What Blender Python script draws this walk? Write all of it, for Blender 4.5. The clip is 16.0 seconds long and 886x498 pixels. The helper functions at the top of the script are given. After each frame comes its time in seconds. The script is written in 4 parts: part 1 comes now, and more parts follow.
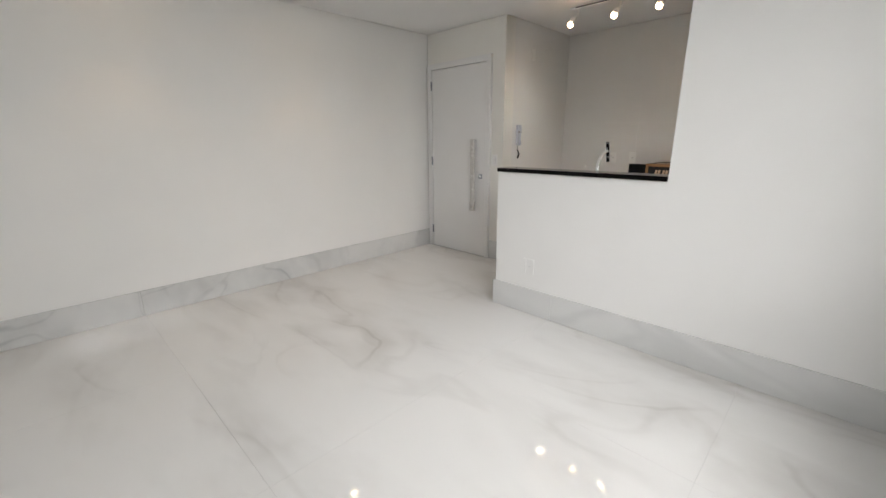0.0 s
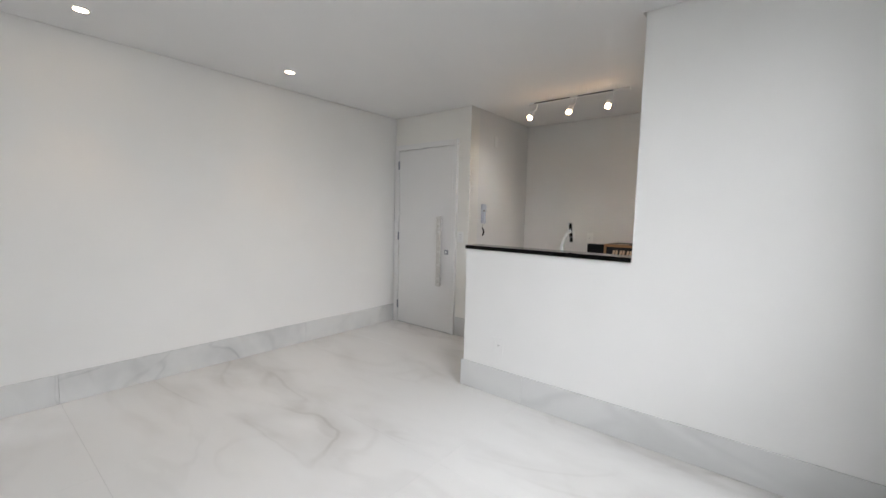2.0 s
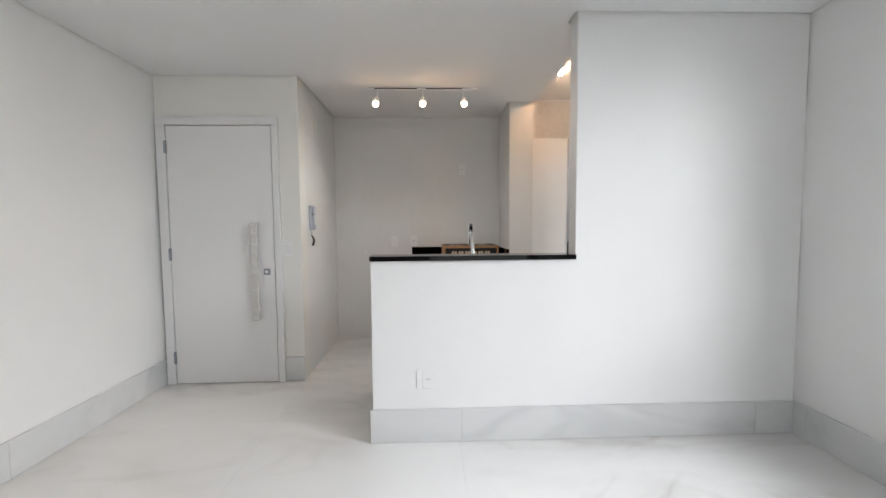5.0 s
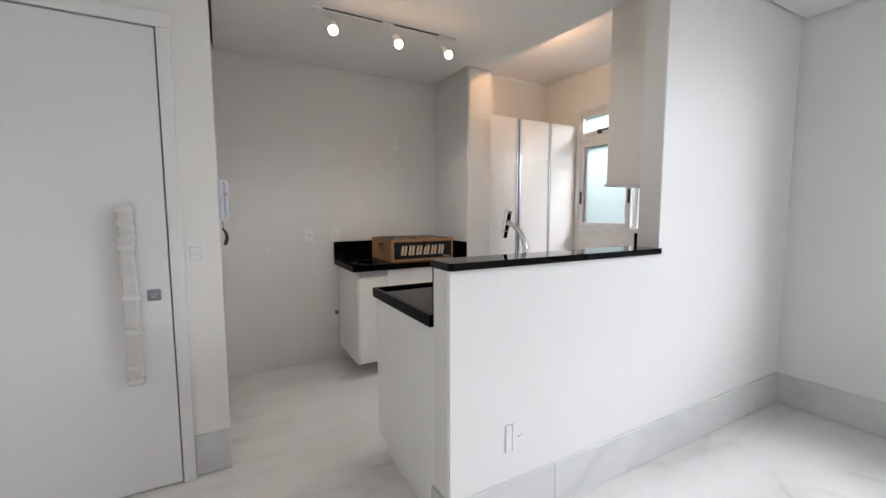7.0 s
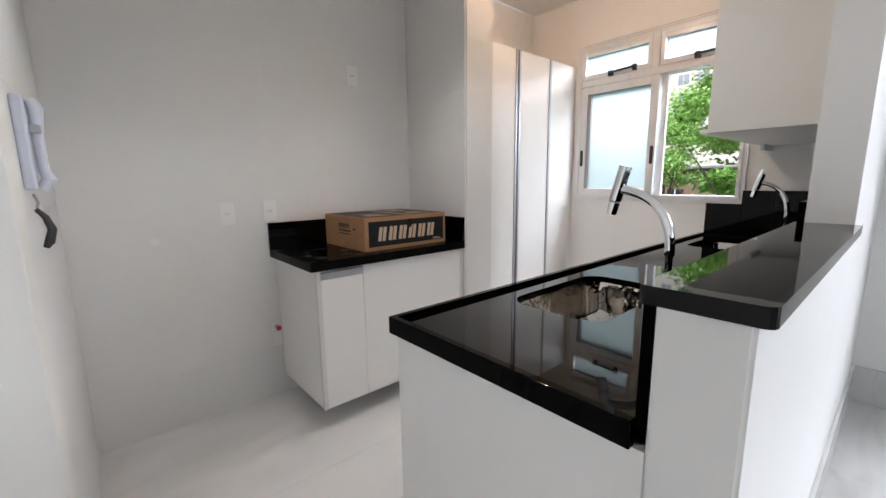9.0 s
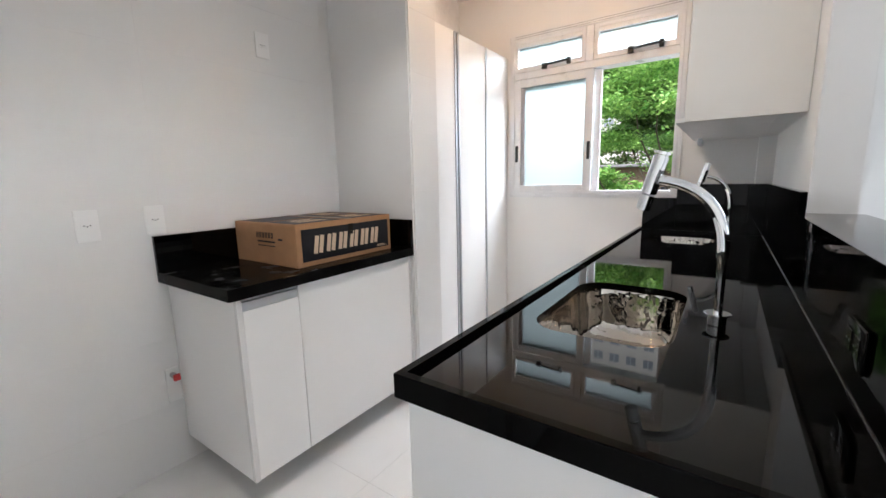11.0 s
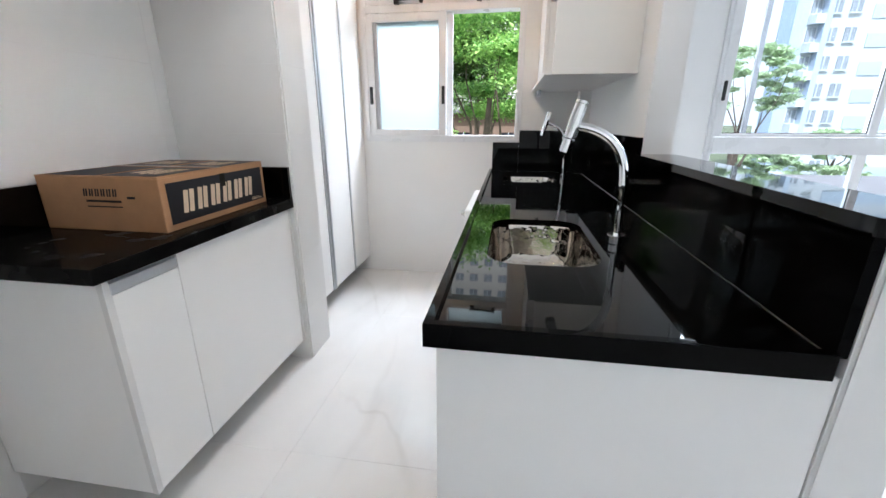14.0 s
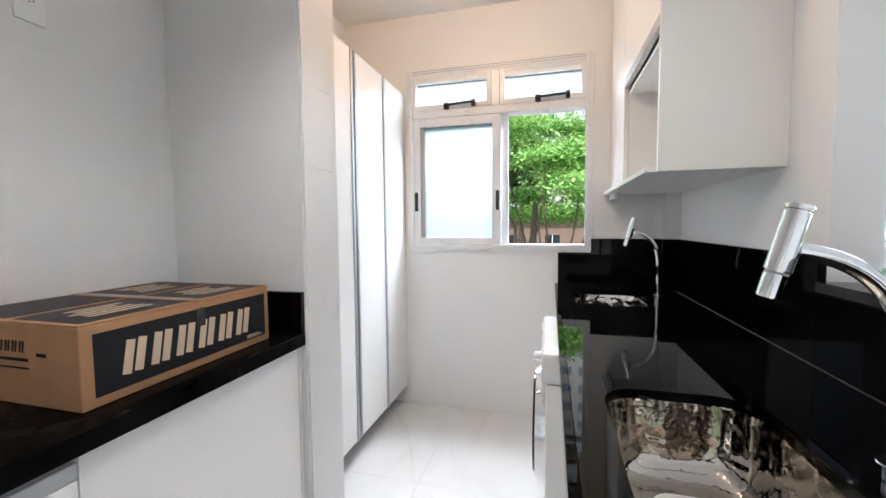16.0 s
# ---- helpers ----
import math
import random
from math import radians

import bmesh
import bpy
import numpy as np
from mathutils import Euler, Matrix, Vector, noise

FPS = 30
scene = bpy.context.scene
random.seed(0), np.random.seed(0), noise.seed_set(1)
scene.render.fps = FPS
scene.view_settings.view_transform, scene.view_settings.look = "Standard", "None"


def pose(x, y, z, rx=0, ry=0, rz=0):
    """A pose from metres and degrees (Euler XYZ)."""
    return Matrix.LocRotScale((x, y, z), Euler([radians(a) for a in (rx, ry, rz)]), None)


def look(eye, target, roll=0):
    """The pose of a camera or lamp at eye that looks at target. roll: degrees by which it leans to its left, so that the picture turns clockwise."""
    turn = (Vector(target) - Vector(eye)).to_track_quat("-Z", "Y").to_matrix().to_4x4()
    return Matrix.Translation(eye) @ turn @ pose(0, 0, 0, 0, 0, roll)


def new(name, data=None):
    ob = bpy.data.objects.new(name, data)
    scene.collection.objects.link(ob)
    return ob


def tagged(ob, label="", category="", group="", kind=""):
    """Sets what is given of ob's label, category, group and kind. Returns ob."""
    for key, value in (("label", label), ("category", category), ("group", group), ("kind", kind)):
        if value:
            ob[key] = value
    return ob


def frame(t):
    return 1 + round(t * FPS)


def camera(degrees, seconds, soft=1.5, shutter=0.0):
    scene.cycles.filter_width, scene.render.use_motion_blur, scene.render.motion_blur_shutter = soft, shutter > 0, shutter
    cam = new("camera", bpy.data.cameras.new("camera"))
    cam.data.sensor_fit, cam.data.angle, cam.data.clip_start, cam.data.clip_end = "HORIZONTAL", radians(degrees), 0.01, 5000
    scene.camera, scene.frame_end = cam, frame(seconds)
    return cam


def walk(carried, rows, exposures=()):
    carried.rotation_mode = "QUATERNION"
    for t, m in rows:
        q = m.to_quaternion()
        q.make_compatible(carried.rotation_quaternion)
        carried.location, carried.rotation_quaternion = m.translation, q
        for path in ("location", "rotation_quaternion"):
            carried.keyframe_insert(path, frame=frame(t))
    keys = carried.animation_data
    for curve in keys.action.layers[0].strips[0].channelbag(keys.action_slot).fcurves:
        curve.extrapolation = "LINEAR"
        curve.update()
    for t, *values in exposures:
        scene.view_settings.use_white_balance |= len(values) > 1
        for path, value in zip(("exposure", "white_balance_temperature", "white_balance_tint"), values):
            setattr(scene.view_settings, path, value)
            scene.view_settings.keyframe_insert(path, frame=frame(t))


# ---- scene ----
cam = camera(95.5, 16.0)
PATH = [
    (0, (0.622, 0.61, 1.335), (-0.739, 1.978, 0.807), -0.5),
    (0.5, (0.622, 0.598, 1.326), (-0.675, 1.945, 0.615), -0.0),
    (1, (0.624, 0.596, 1.32), (-0.667, 1.942, 0.597), -0.1),
    (1.5, (0.608, 0.643, 1.334), (-0.77, 2.069, 1.079), -0.4),
    (2, (0.535, 0.626, 1.343), (-0.727, 2.169, 1.175), 1.3),
    (2.5, (0.296, 0.728, 1.339), (-0.74, 2.433, 1.199), 2.0),
    (3, (0.007, 0.894, 1.345), (-0.777, 2.734, 1.29), 2.1),
    (3.5, (-0.33, 0.883, 1.317), (-0.461, 2.873, 1.159), -1.2),
    (4, (-0.543, 0.702, 1.33), (-0.596, 2.697, 1.199), 0.9),
    (4.5, (-0.797, 0.682, 1.313), (-0.784, 2.676, 1.166), -1.1),
    (5, (-0.957, 0.821, 1.300), (-0.893, 2.816, 1.178), -0.5),
    (7.5, (-2.100, 2.240, 1.299), (-1.060, 3.939, 1.119), -0.4),
    (8, (-2.062, 2.527, 1.303), (-1.084, 4.268, 1.158), -2.7),
    (8.5, (-1.984, 2.752, 1.281), (-0.907, 4.418, 1.024), -0.4),
    (9, (-1.905, 3.063, 1.270), (-0.614, 4.553, 0.935), -0.7),
    (11.5, (-1.829, 3.578, 1.247), (-0.145, 4.620, 0.972), -2.0),
    (12, (-1.842, 3.699, 1.276), (-0.047, 4.568, 1.121), -3.7),
    (12.5, (-1.887, 3.779, 1.282), (0.042, 4.297, 1.166), -2.4),
    (13, (-1.953, 3.837, 1.267), (0.003, 4.170, 1.014), 0.9),
    (13.5, (-1.963, 3.833, 1.251), (-0.078, 4.121, 0.648), 0.8),
    (14, (-1.960, 3.842, 1.249), (-0.077, 4.141, 0.645), 0.0),
    (14.5, (-1.953, 3.852, 1.267), (-0.004, 4.141, 0.927), -0.4),
    (15, (-1.933, 3.864, 1.265), (0.032, 4.108, 0.982), 0.9),
    (15.5, (-1.762, 3.916, 1.242), (0.204, 4.203, 1.013), 0.2),
    (16, (-1.419, 4.010, 1.281), (0.509, 4.527, 1.160), -0.5),
]

EXPOSURES = [(0, 0.04, 6800, 12), (1.0, 0.06, 6580, 12), (2.0, 0.15, 6480, 12), (3, 0.32, 6420, 12), (5, 0.40, 6400, 12), (7.5, 0.40, 6320, 13), (9, 0.62, 6180, 13), (12, 1.04, 5960, 11), (13.5, 1.04, 5820, 10), (15, 1.04, 5850, 10), (16, 1.0, 5900, 11)]
walk(cam, [(t, look(eye, target, roll)) for t, eye, target, roll in PATH], EXPOSURES)

# ---- world, sun, large lights ----
SUN_EL, SUN_AZ = 56.0, 282.0
world = bpy.data.worlds.new("world")
scene.world = world
world.use_nodes = True
wn = world.node_tree.nodes
sky = wn.new("ShaderNodeTexSky")
sky.sky_type, sky.sun_disc = "NISHITA", False
sky.sun_elevation, sky.sun_rotation = radians(SUN_EL), radians(SUN_AZ)
sky.air_density, sky.dust_density, sky.ozone_density = 1.0, 4.0, 1.0
wn["Background"].inputs["Strength"].default_value = 0.115
cloud_veil = wn.new("ShaderNodeMix")
cloud_veil.data_type = "RGBA"
cloud_veil.inputs[0].default_value, cloud_veil.inputs[7].default_value = 0.6, (9.0, 9.4, 9.8, 1)
world.node_tree.links.new(sky.outputs[0], cloud_veil.inputs[6])
world.node_tree.links.new(cloud_veil.outputs[2], wn["Background"].inputs[0])

sun = new("sun", bpy.data.lights.new("sun", "SUN"))
sun.data.energy, sun.data.angle, sun.data.color = 3.6, radians(2), (1.0, 0.97, 0.92)
sun.matrix_world = look((10 * math.sin(radians(SUN_AZ)) * 5, 10 * math.cos(radians(SUN_AZ)) * 5, 50 * math.tan(radians(SUN_EL))), (0, 0, 0))


def area_lamp(name, m, w, h, power, colour, spread=180):
    ob = new(name, bpy.data.lights.new(name, "AREA"))
    ob.data.shape, ob.data.size, ob.data.size_y = "RECTANGLE", w, h
    ob.data.energy, ob.data.color, ob.data.spread = power, colour, radians(spread)
    ob.matrix_world = m
    return ob


def spot_lamp(name, eye, target, power, colour, size=70, radius=0.03):
    ob = new(name, bpy.data.lights.new(name, "SPOT"))
    ob.data.energy, ob.data.color, ob.data.spot_size, ob.data.spot_blend, ob.data.shadow_soft_size = power, colour, radians(size), 0.6, radius
    ob.matrix_world = look(eye, target)
    return ob


# sky light that falls slantwise in at the two window openings
area_lamp("living_window_daylight", look((2.35, 1.1, 2.9), (-2.2, 2.6, 0.7)), 2.8, 2.0, 192, (0.97, 0.985, 1.0), 140)
area_lamp("kitchen_window_daylight", look((2.15, 4.37, 3.05), (-1.6, 4.5, 1.3)), 1.3, 1.1, 106, (0.95, 0.975, 1.0))
# added fill lamp behind the unseen south wall, lifts the south-facing surfaces
area_lamp("south_fill", look((0.05, -2.9, 1.25), (-0.3, 3.0, 1.10)), 2.0, 2.0, 15, (0.98, 0.985, 1.0))
WARM = (1.0, 0.70, 0.42)
SPOTS = [(-1.405, 4.335, 2.352), (-1.007, 4.335, 2.352), (-0.655, 4.335, 2.352)]
for s in SPOTS:
    spot_lamp("track_spot_light", (s[0], s[1] - 0.035, s[2] - 0.03), (s[0], s[1] - 0.25, s[2] - 1.3), 16.5, (1.0, 0.94, 0.86), 165, 0.02)
DOWN = [(-2.70, 1.17), (-2.66, 2.47)]
for x, y in DOWN:
    spot_lamp("recessed_light", (x, y, 2.48), (x, y, 0), 6, WARM, 80, 0.015)
UTIL = (0.22, 4.45, 2.63)
bulb = new("utility_bulb_light", bpy.data.lights.new("utility_bulb_light", "POINT"))
bulb.data.energy, bulb.data.color, bulb.data.shadow_soft_size = 4.6, (1.0, 0.56, 0.27), 0.035
bulb.location = (UTIL[0], UTIL[1], UTIL[2] - 0.06)


# ---- materials ----
def mat(name, base=(0.8, 0.8, 0.8), rough=0.5, metal=0.0, var=0.0, scale=6.0, bump=0.0, bump_scale=200.0, coat=0.0, rvar=0.0, spec=0.5):
    m = bpy.data.materials.new(name)
    m.use_nodes = True
    nt = m.node_tree
    b = nt.nodes["Principled BSDF"]
    b.inputs["Base Color"].default_value = (*base, 1)
    b.inputs["Roughness"].default_value = rough
    b.inputs["Metallic"].default_value = metal
    b.inputs["Coat Weight"].default_value = coat
    b.inputs["Specular IOR Level"].default_value = spec
    geo = nt.nodes.new("ShaderNodeNewGeometry")
    if var or rvar:
        n = nt.nodes.new("ShaderNodeTexNoise")
        n.inputs["Scale"].default_value, n.inputs["Detail"].default_value = scale, 6
        nt.links.new(geo.outputs["Position"], n.inputs["Vector"])
        if var:
            r = nt.nodes.new("ShaderNodeMapRange")
            r.inputs[1].default_value, r.inputs[2].default_value = 0.3, 0.7
            r.inputs[3].default_value, r.inputs[4].default_value = 1 - var, 1 + var
            nt.links.new(n.outputs[0], r.inputs[0])
            v = nt.nodes.new("ShaderNodeVectorMath")
            v.operation = "SCALE"
            v.inputs[0].default_value = base
            nt.links.new(r.outputs[0], v.inputs["Scale"])
            nt.links.new(v.outputs[0], b.inputs["Base Color"])
        if rvar:
            r = nt.nodes.new("ShaderNodeMapRange")
            r.inputs[1].default_value, r.inputs[2].default_value = 0.35, 0.65
            r.inputs[3].default_value, r.inputs[4].default_value = max(rough - rvar, 0.01), rough + rvar
            nt.links.new(n.outputs[0], r.inputs[0])
            nt.links.new(r.outputs[0], b.inputs["Roughness"])
    if bump:
        n = nt.nodes.new("ShaderNodeTexNoise")
        n.inputs["Scale"].default_value, n.inputs["Detail"].default_value = bump_scale, 3
        nt.links.new(geo.outputs["Position"], n.inputs["Vector"])
        bp = nt.nodes.new("ShaderNodeBump")
        bp.inputs["Strength"].default_value, bp.inputs["Distance"].default_value = bump, 0.002
        nt.links.new(n.outputs[0], bp.inputs["Height"])
        nt.links.new(bp.outputs[0], b.inputs["Normal"])
    return m


def emitter(name, colour, strength):
    m = bpy.data.materials.new(name)
    m.use_nodes = True
    b = m.node_tree.nodes["Principled BSDF"]
    b.inputs["Base Color"].default_value = (0.8, 0.8, 0.8, 1)
    b.inputs["Emission Color"].default_value = (*colour, 1)
    b.inputs["Emission Strength"].default_value = strength
    return m


def marble(name, rough, shift_by_tile=True, base=(0.765, 0.758, 0.742), vein=(0.47, 0.45, 0.42), turn=(0, 0, 35), amount=0.68, thin_part=0.45):
    m = bpy.data.materials.new(name)
    m.use_nodes = True
    nt = m.node_tree
    L, N = nt.links.new, nt.nodes.new
    b = nt.nodes["Principled BSDF"]
    geo, info = N("ShaderNodeNewGeometry"), N("ShaderNodeObjectInfo")
    pos = geo.outputs["Position"]
    if shift_by_tile:
        sc = N("ShaderNodeVectorMath")
        sc.operation = "SCALE"
        sc.inputs[0].default_value = (37.0, 53.0, 11.0)
        L(info.outputs["Random"], sc.inputs["Scale"])
        ad = N("ShaderNodeVectorMath")
        ad.operation = "ADD"
        L(pos, ad.inputs[0]), L(sc.outputs[0], ad.inputs[1])
        pos = ad.outputs[0]
    mp = N("ShaderNodeMapping")
    mp.inputs["Rotation"].default_value = [radians(a) for a in turn]
    mp.inputs["Scale"].default_value = (0.5, 1.2, 1.0)
    L(pos, mp.inputs[0])

    def veins(scale, width, dist, offset):
        n = N("ShaderNodeTexNoise")
        n.inputs["Scale"].default_value, n.inputs["Detail"].default_value, n.inputs["Roughness"].default_value = scale, 4, 0.42
        n.inputs["Distortion"].default_value = dist
        o = N("ShaderNodeVectorMath")
        o.operation = "ADD"
        o.inputs[1].default_value = (offset, offset, 0)
        L(mp.outputs[0], o.inputs[0]), L(o.outputs[0], n.inputs["Vector"])
        s = N("ShaderNodeMath")
        s.operation = "SUBTRACT"
        s.inputs[1].default_value = 0.5
        L(n.outputs[0], s.inputs[0])
        a = N("ShaderNodeMath")
        a.operation = "ABSOLUTE"
        L(s.outputs[0], a.inputs[0])
        r = N("ShaderNodeMapRange")
        r.inputs[1].default_value, r.inputs[2].default_value, r.inputs[3].default_value, r.inputs[4].default_value = 0.0, width, 1.0, 0.0
        r.interpolation_type = "SMOOTHSTEP"
        L(a.outputs[0], r.inputs[0])
        return r.outputs[0]

    def mul(a, c):
        k = N("ShaderNodeMath")
        k.operation = "MULTIPLY"
        L(a, k.inputs[0])
        if isinstance(c, float):
            k.inputs[1].default_value = c
        else:
            L(c, k.inputs[1])
        return k.outputs[0]

    def add(a, c):
        k = N("ShaderNodeMath")
        k.operation = "ADD"
        k.use_clamp = True
        L(a, k.inputs[0]), L(c, k.inputs[1])
        return k.outputs[0]

    cloud = N("ShaderNodeTexNoise")
    cloud.inputs["Scale"].default_value, cloud.inputs["Detail"].default_value = 1.6, 4
    L(mp.outputs[0], cloud.inputs["Vector"])
    cr = N("ShaderNodeMapRange")
    cr.inputs[1].default_value, cr.inputs[2].default_value = 0.40, 0.66
    L(cloud.outputs[0], cr.inputs[0])
    thin = mul(mul(veins(0.75, 0.013, 0.9, 3.0), cr.outputs[0]), thin_part)
    wide = mul(mul(veins(0.75, 0.14, 0.9, 3.03), cr.outputs[0]), 0.6)
    fine = mul(mul(veins(1.9, 0.07, 0.8, 9.0), cr.outputs[0]), 0.26)
    f = mul(add(add(thin, wide), fine), amount)
    mix = N("ShaderNodeMix")
    mix.data_type = "RGBA"
    mix.inputs[6].default_value, mix.inputs[7].default_value = (*base, 1), (*vein, 1)
    L(f, mix.inputs[0])
    L(mix.outputs[2], b.inputs["Base Color"])
    rn = N("ShaderNodeMapRange")
    rn.inputs[3].default_value, rn.inputs[4].default_value = rough * 0.7, rough * 1.4
    L(cloud.outputs[0], rn.inputs[0]), L(rn.outputs[0], b.inputs["Roughness"])
    return m


def granite(name, spec=0.17, rough=0.02):
    m = mat(name, (0.004, 0.004, 0.0045), 0.05, spec=spec)
    nt = m.node_tree
    L, N = nt.links.new, nt.nodes.new
    b = nt.nodes["Principled BSDF"]
    geo = N("ShaderNodeNewGeometry")
    v = N("ShaderNodeTexVoronoi")
    v.inputs["Scale"].default_value = 420
    L(geo.outputs["Position"], v.inputs["Vector"])
    r = N("ShaderNodeMapRange")
    r.inputs[1].default_value, r.inputs[2].default_value, r.inputs[3].default_value, r.inputs[4].default_value = 0.0, 0.2, 0.005, 0.0008
    L(v.outputs["Distance"], r.inputs[0])
    c = N("ShaderNodeCombineColor")
    for k in range(3):
        L(r.outputs[0], c.inputs[k])
    L(c.outputs[0], b.inputs["Base Color"])
    n = N("ShaderNodeTexNoise")
    n.inputs["Scale"].default_value, n.inputs["Detail"].default_value = 9, 6
    L(geo.outputs["Position"], n.inputs["Vector"])
    r2 = N("ShaderNodeMapRange")
    r2.inputs[1].default_value, r2.inputs[2].default_value, r2.inputs[3].default_value, r2.inputs[4].default_value = 0.45, 0.7, rough, rough * 3
    L(n.outputs[0], r2.inputs[0]), L(r2.outputs[0], b.inputs["Roughness"])
    return m


def frosted(name):
    m = bpy.data.materials.new(name)
    m.use_nodes = True
    nt = m.node_tree
    nt.nodes.remove(nt.nodes["Principled BSDF"])
    tr, gl, ad = nt.nodes.new("ShaderNodeBsdfTranslucent"), nt.nodes.new("ShaderNodeBsdfGlossy"), nt.nodes.new("ShaderNodeMixShader")
    tr.inputs[0].default_value = (0.31, 0.35, 0.345, 1)
    gl.inputs["Roughness"].default_value = 0.35
    ad.inputs[0].default_value = 0.06
    nt.links.new(tr.outputs[0], ad.inputs[1]), nt.links.new(gl.outputs[0], ad.inputs[2])
    nt.links.new(ad.outputs[0], nt.nodes["Material Output"].inputs[0])
    return m


def clear_glass(name, tint=(0.95, 0.98, 1.0)):
    m = bpy.data.materials.new(name)
    m.use_nodes = True
    nt = m.node_tree
    nt.nodes.remove(nt.nodes["Principled BSDF"])
    tr, gl, ad, fr = (nt.nodes.new(k) for k in ("ShaderNodeBsdfTransparent", "ShaderNodeBsdfGlossy", "ShaderNodeMixShader", "ShaderNodeFresnel"))
    tr.inputs[0].default_value = (*tint, 1)
    gl.inputs["Roughness"].default_value = 0.01
    fr.inputs[0].default_value = 1.4
    nt.links.new(fr.outputs[0], ad.inputs[0])
    nt.links.new(tr.outputs[0], ad.inputs[1]), nt.links.new(gl.outputs[0], ad.inputs[2])
    nt.links.new(ad.outputs[0], nt.nodes["Material Output"].inputs[0])
    return m


def leafy(name, a, c):
    m = mat(name, a, 0.45)
    nt = m.node_tree
    geo, mix, b = nt.nodes.new("ShaderNodeNewGeometry"), nt.nodes.new("ShaderNodeMix"), nt.nodes["Principled BSDF"]
    mix.data_type = "RGBA"
    mix.inputs[6].default_value, mix.inputs[7].default_value = (*a, 1), (*c, 1)
    nt.links.new(geo.outputs["Random Per Island"], mix.inputs[0])
    nt.links.new(mix.outputs[2], b.inputs["Base Color"])
    tr, ad = nt.nodes.new("ShaderNodeBsdfTranslucent"), nt.nodes.new("ShaderNodeMixShader")
    nt.links.new(mix.outputs[2], tr.inputs[0])
    ad.inputs[0].default_value = 0.32
    nt.links.new(b.outputs[0], ad.inputs[1]), nt.links.new(tr.outputs[0], ad.inputs[2])
    nt.links.new(ad.outputs[0], nt.nodes["Material Output"].inputs[0])
    return m


PAINT = mat("wall_paint", (0.80, 0.80, 0.79), 0.55, var=0.012, scale=2.5, bump=0.12, bump_scale=260)
CEILING = mat("ceiling_paint", (0.82, 0.82, 0.82), 0.7, var=0.01, scale=2, bump=0.08, bump_scale=220)
# grey puts the shade of the ceiling recess into the colour
SHADOW_GAP = mat("gap_shade_grey", (0.45, 0.45, 0.44), 0.7, var=0.05)
CREAM = mat("cream_paint", (0.79, 0.775, 0.735), 0.55, var=0.012, scale=3, bump=0.12, bump_scale=240)
FLOOR = marble("polished_marble_tile", 0.045, False, (0.765, 0.762, 0.752), (0.47, 0.455, 0.435), (0, 0, 125), 0.72, 0.42)
SKIRT = marble("marble_skirting", 0.16, True, (0.66, 0.665, 0.66), (0.40, 0.41, 0.42), (50, 20, 30), 0.85, 0.7)
GROUT = mat("grout", (0.68, 0.675, 0.66), 0.8, var=0.05, scale=40)
WALLTILE = mat("satin_wall_tile", (0.735, 0.732, 0.722), 0.38, var=0.012, scale=3, rvar=0.04)
WALLGROUT = mat("wall_grout", (0.74, 0.735, 0.73), 0.6, var=0.04, scale=30)
GRANITE = granite("black_granite", 0.19)
RIM = granite("black_granite_edge", 0.06)
SPLASH = granite("black_granite_upright", 0.025, 0.03)
DUSTY = mat("dusty_black_granite", (0.0042, 0.0041, 0.004), 0.17, var=0.7, scale=7, rvar=0.12, spec=0.03)
LAMINATE = mat("white_laminate", (0.85, 0.85, 0.84), 0.32, var=0.008, scale=4, rvar=0.03, bump=0.05, bump_scale=400)
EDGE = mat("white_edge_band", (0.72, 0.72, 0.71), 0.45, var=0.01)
DARK = mat("dark_gap", (0.05, 0.05, 0.05), 0.8, var=0.1)
ALU = mat("brushed_aluminium", (0.55, 0.57, 0.60), 0.38, 0.9, var=0.03, scale=30, rvar=0.05)
GREYMETAL = mat("grey_metal", (0.28, 0.30, 0.33), 0.35, 0.8, var=0.05)
CHROME = mat("polished_chrome", (0.86, 0.87, 0.88), 0.05, 1.0, rvar=0.02, scale=20)
STEEL = mat("polished_steel", (0.55, 0.51, 0.46), 0.06, 1.0, rvar=0.03, scale=8, bump=1.0, bump_scale=10)
FRAME = mat("white_window_enamel", (0.76, 0.77, 0.78), 0.30, var=0.01, rvar=0.04)
DOORPAINT = mat("door_lacquer", (0.75, 0.745, 0.74), 0.35, var=0.01, scale=3, rvar=0.03)
PLASTIC = mat("white_plastic", (0.80, 0.80, 0.79), 0.28, var=0.01)
BLUEPLASTIC = mat("bluish_white_plastic", (0.56, 0.58, 0.66), 0.3, var=0.02)
GREYPLASTIC = mat("grey_plastic", (0.35, 0.35, 0.36), 0.4, var=0.03)
DARKSEAL = mat("grey_sealant", (0.09, 0.09, 0.09), 0.5, var=0.1)
BLACK = mat("black_plastic", (0.012, 0.012, 0.013), 0.3, var=0.1)
STEEL.node_tree.nodes["Bump"].inputs["Distance"].default_value = 0.007
GLOSSBLACK = mat("glossy_black_plastic", (0.003, 0.003, 0.003), 0.12, var=0.1, spec=0.15)
CARD = mat("cardboard", (0.37, 0.20, 0.095), 0.75, var=0.07, scale=14, bump=0.3, bump_scale=120)
CARDINK = mat("black_print", (0.014, 0.014, 0.017), 0.5, var=0.15, scale=20, spec=0.2)
TAPEDARK = mat("tape_over_print", (0.03, 0.027, 0.024), 0.12, var=0.2, scale=20)
CARDLIGHT = mat("bare_card_lettering", (0.62, 0.48, 0.34), 0.7, var=0.05, scale=30)
TAPE = mat("clear_parcel_tape", (0.36, 0.22, 0.12), 0.15, var=0.05, scale=20)
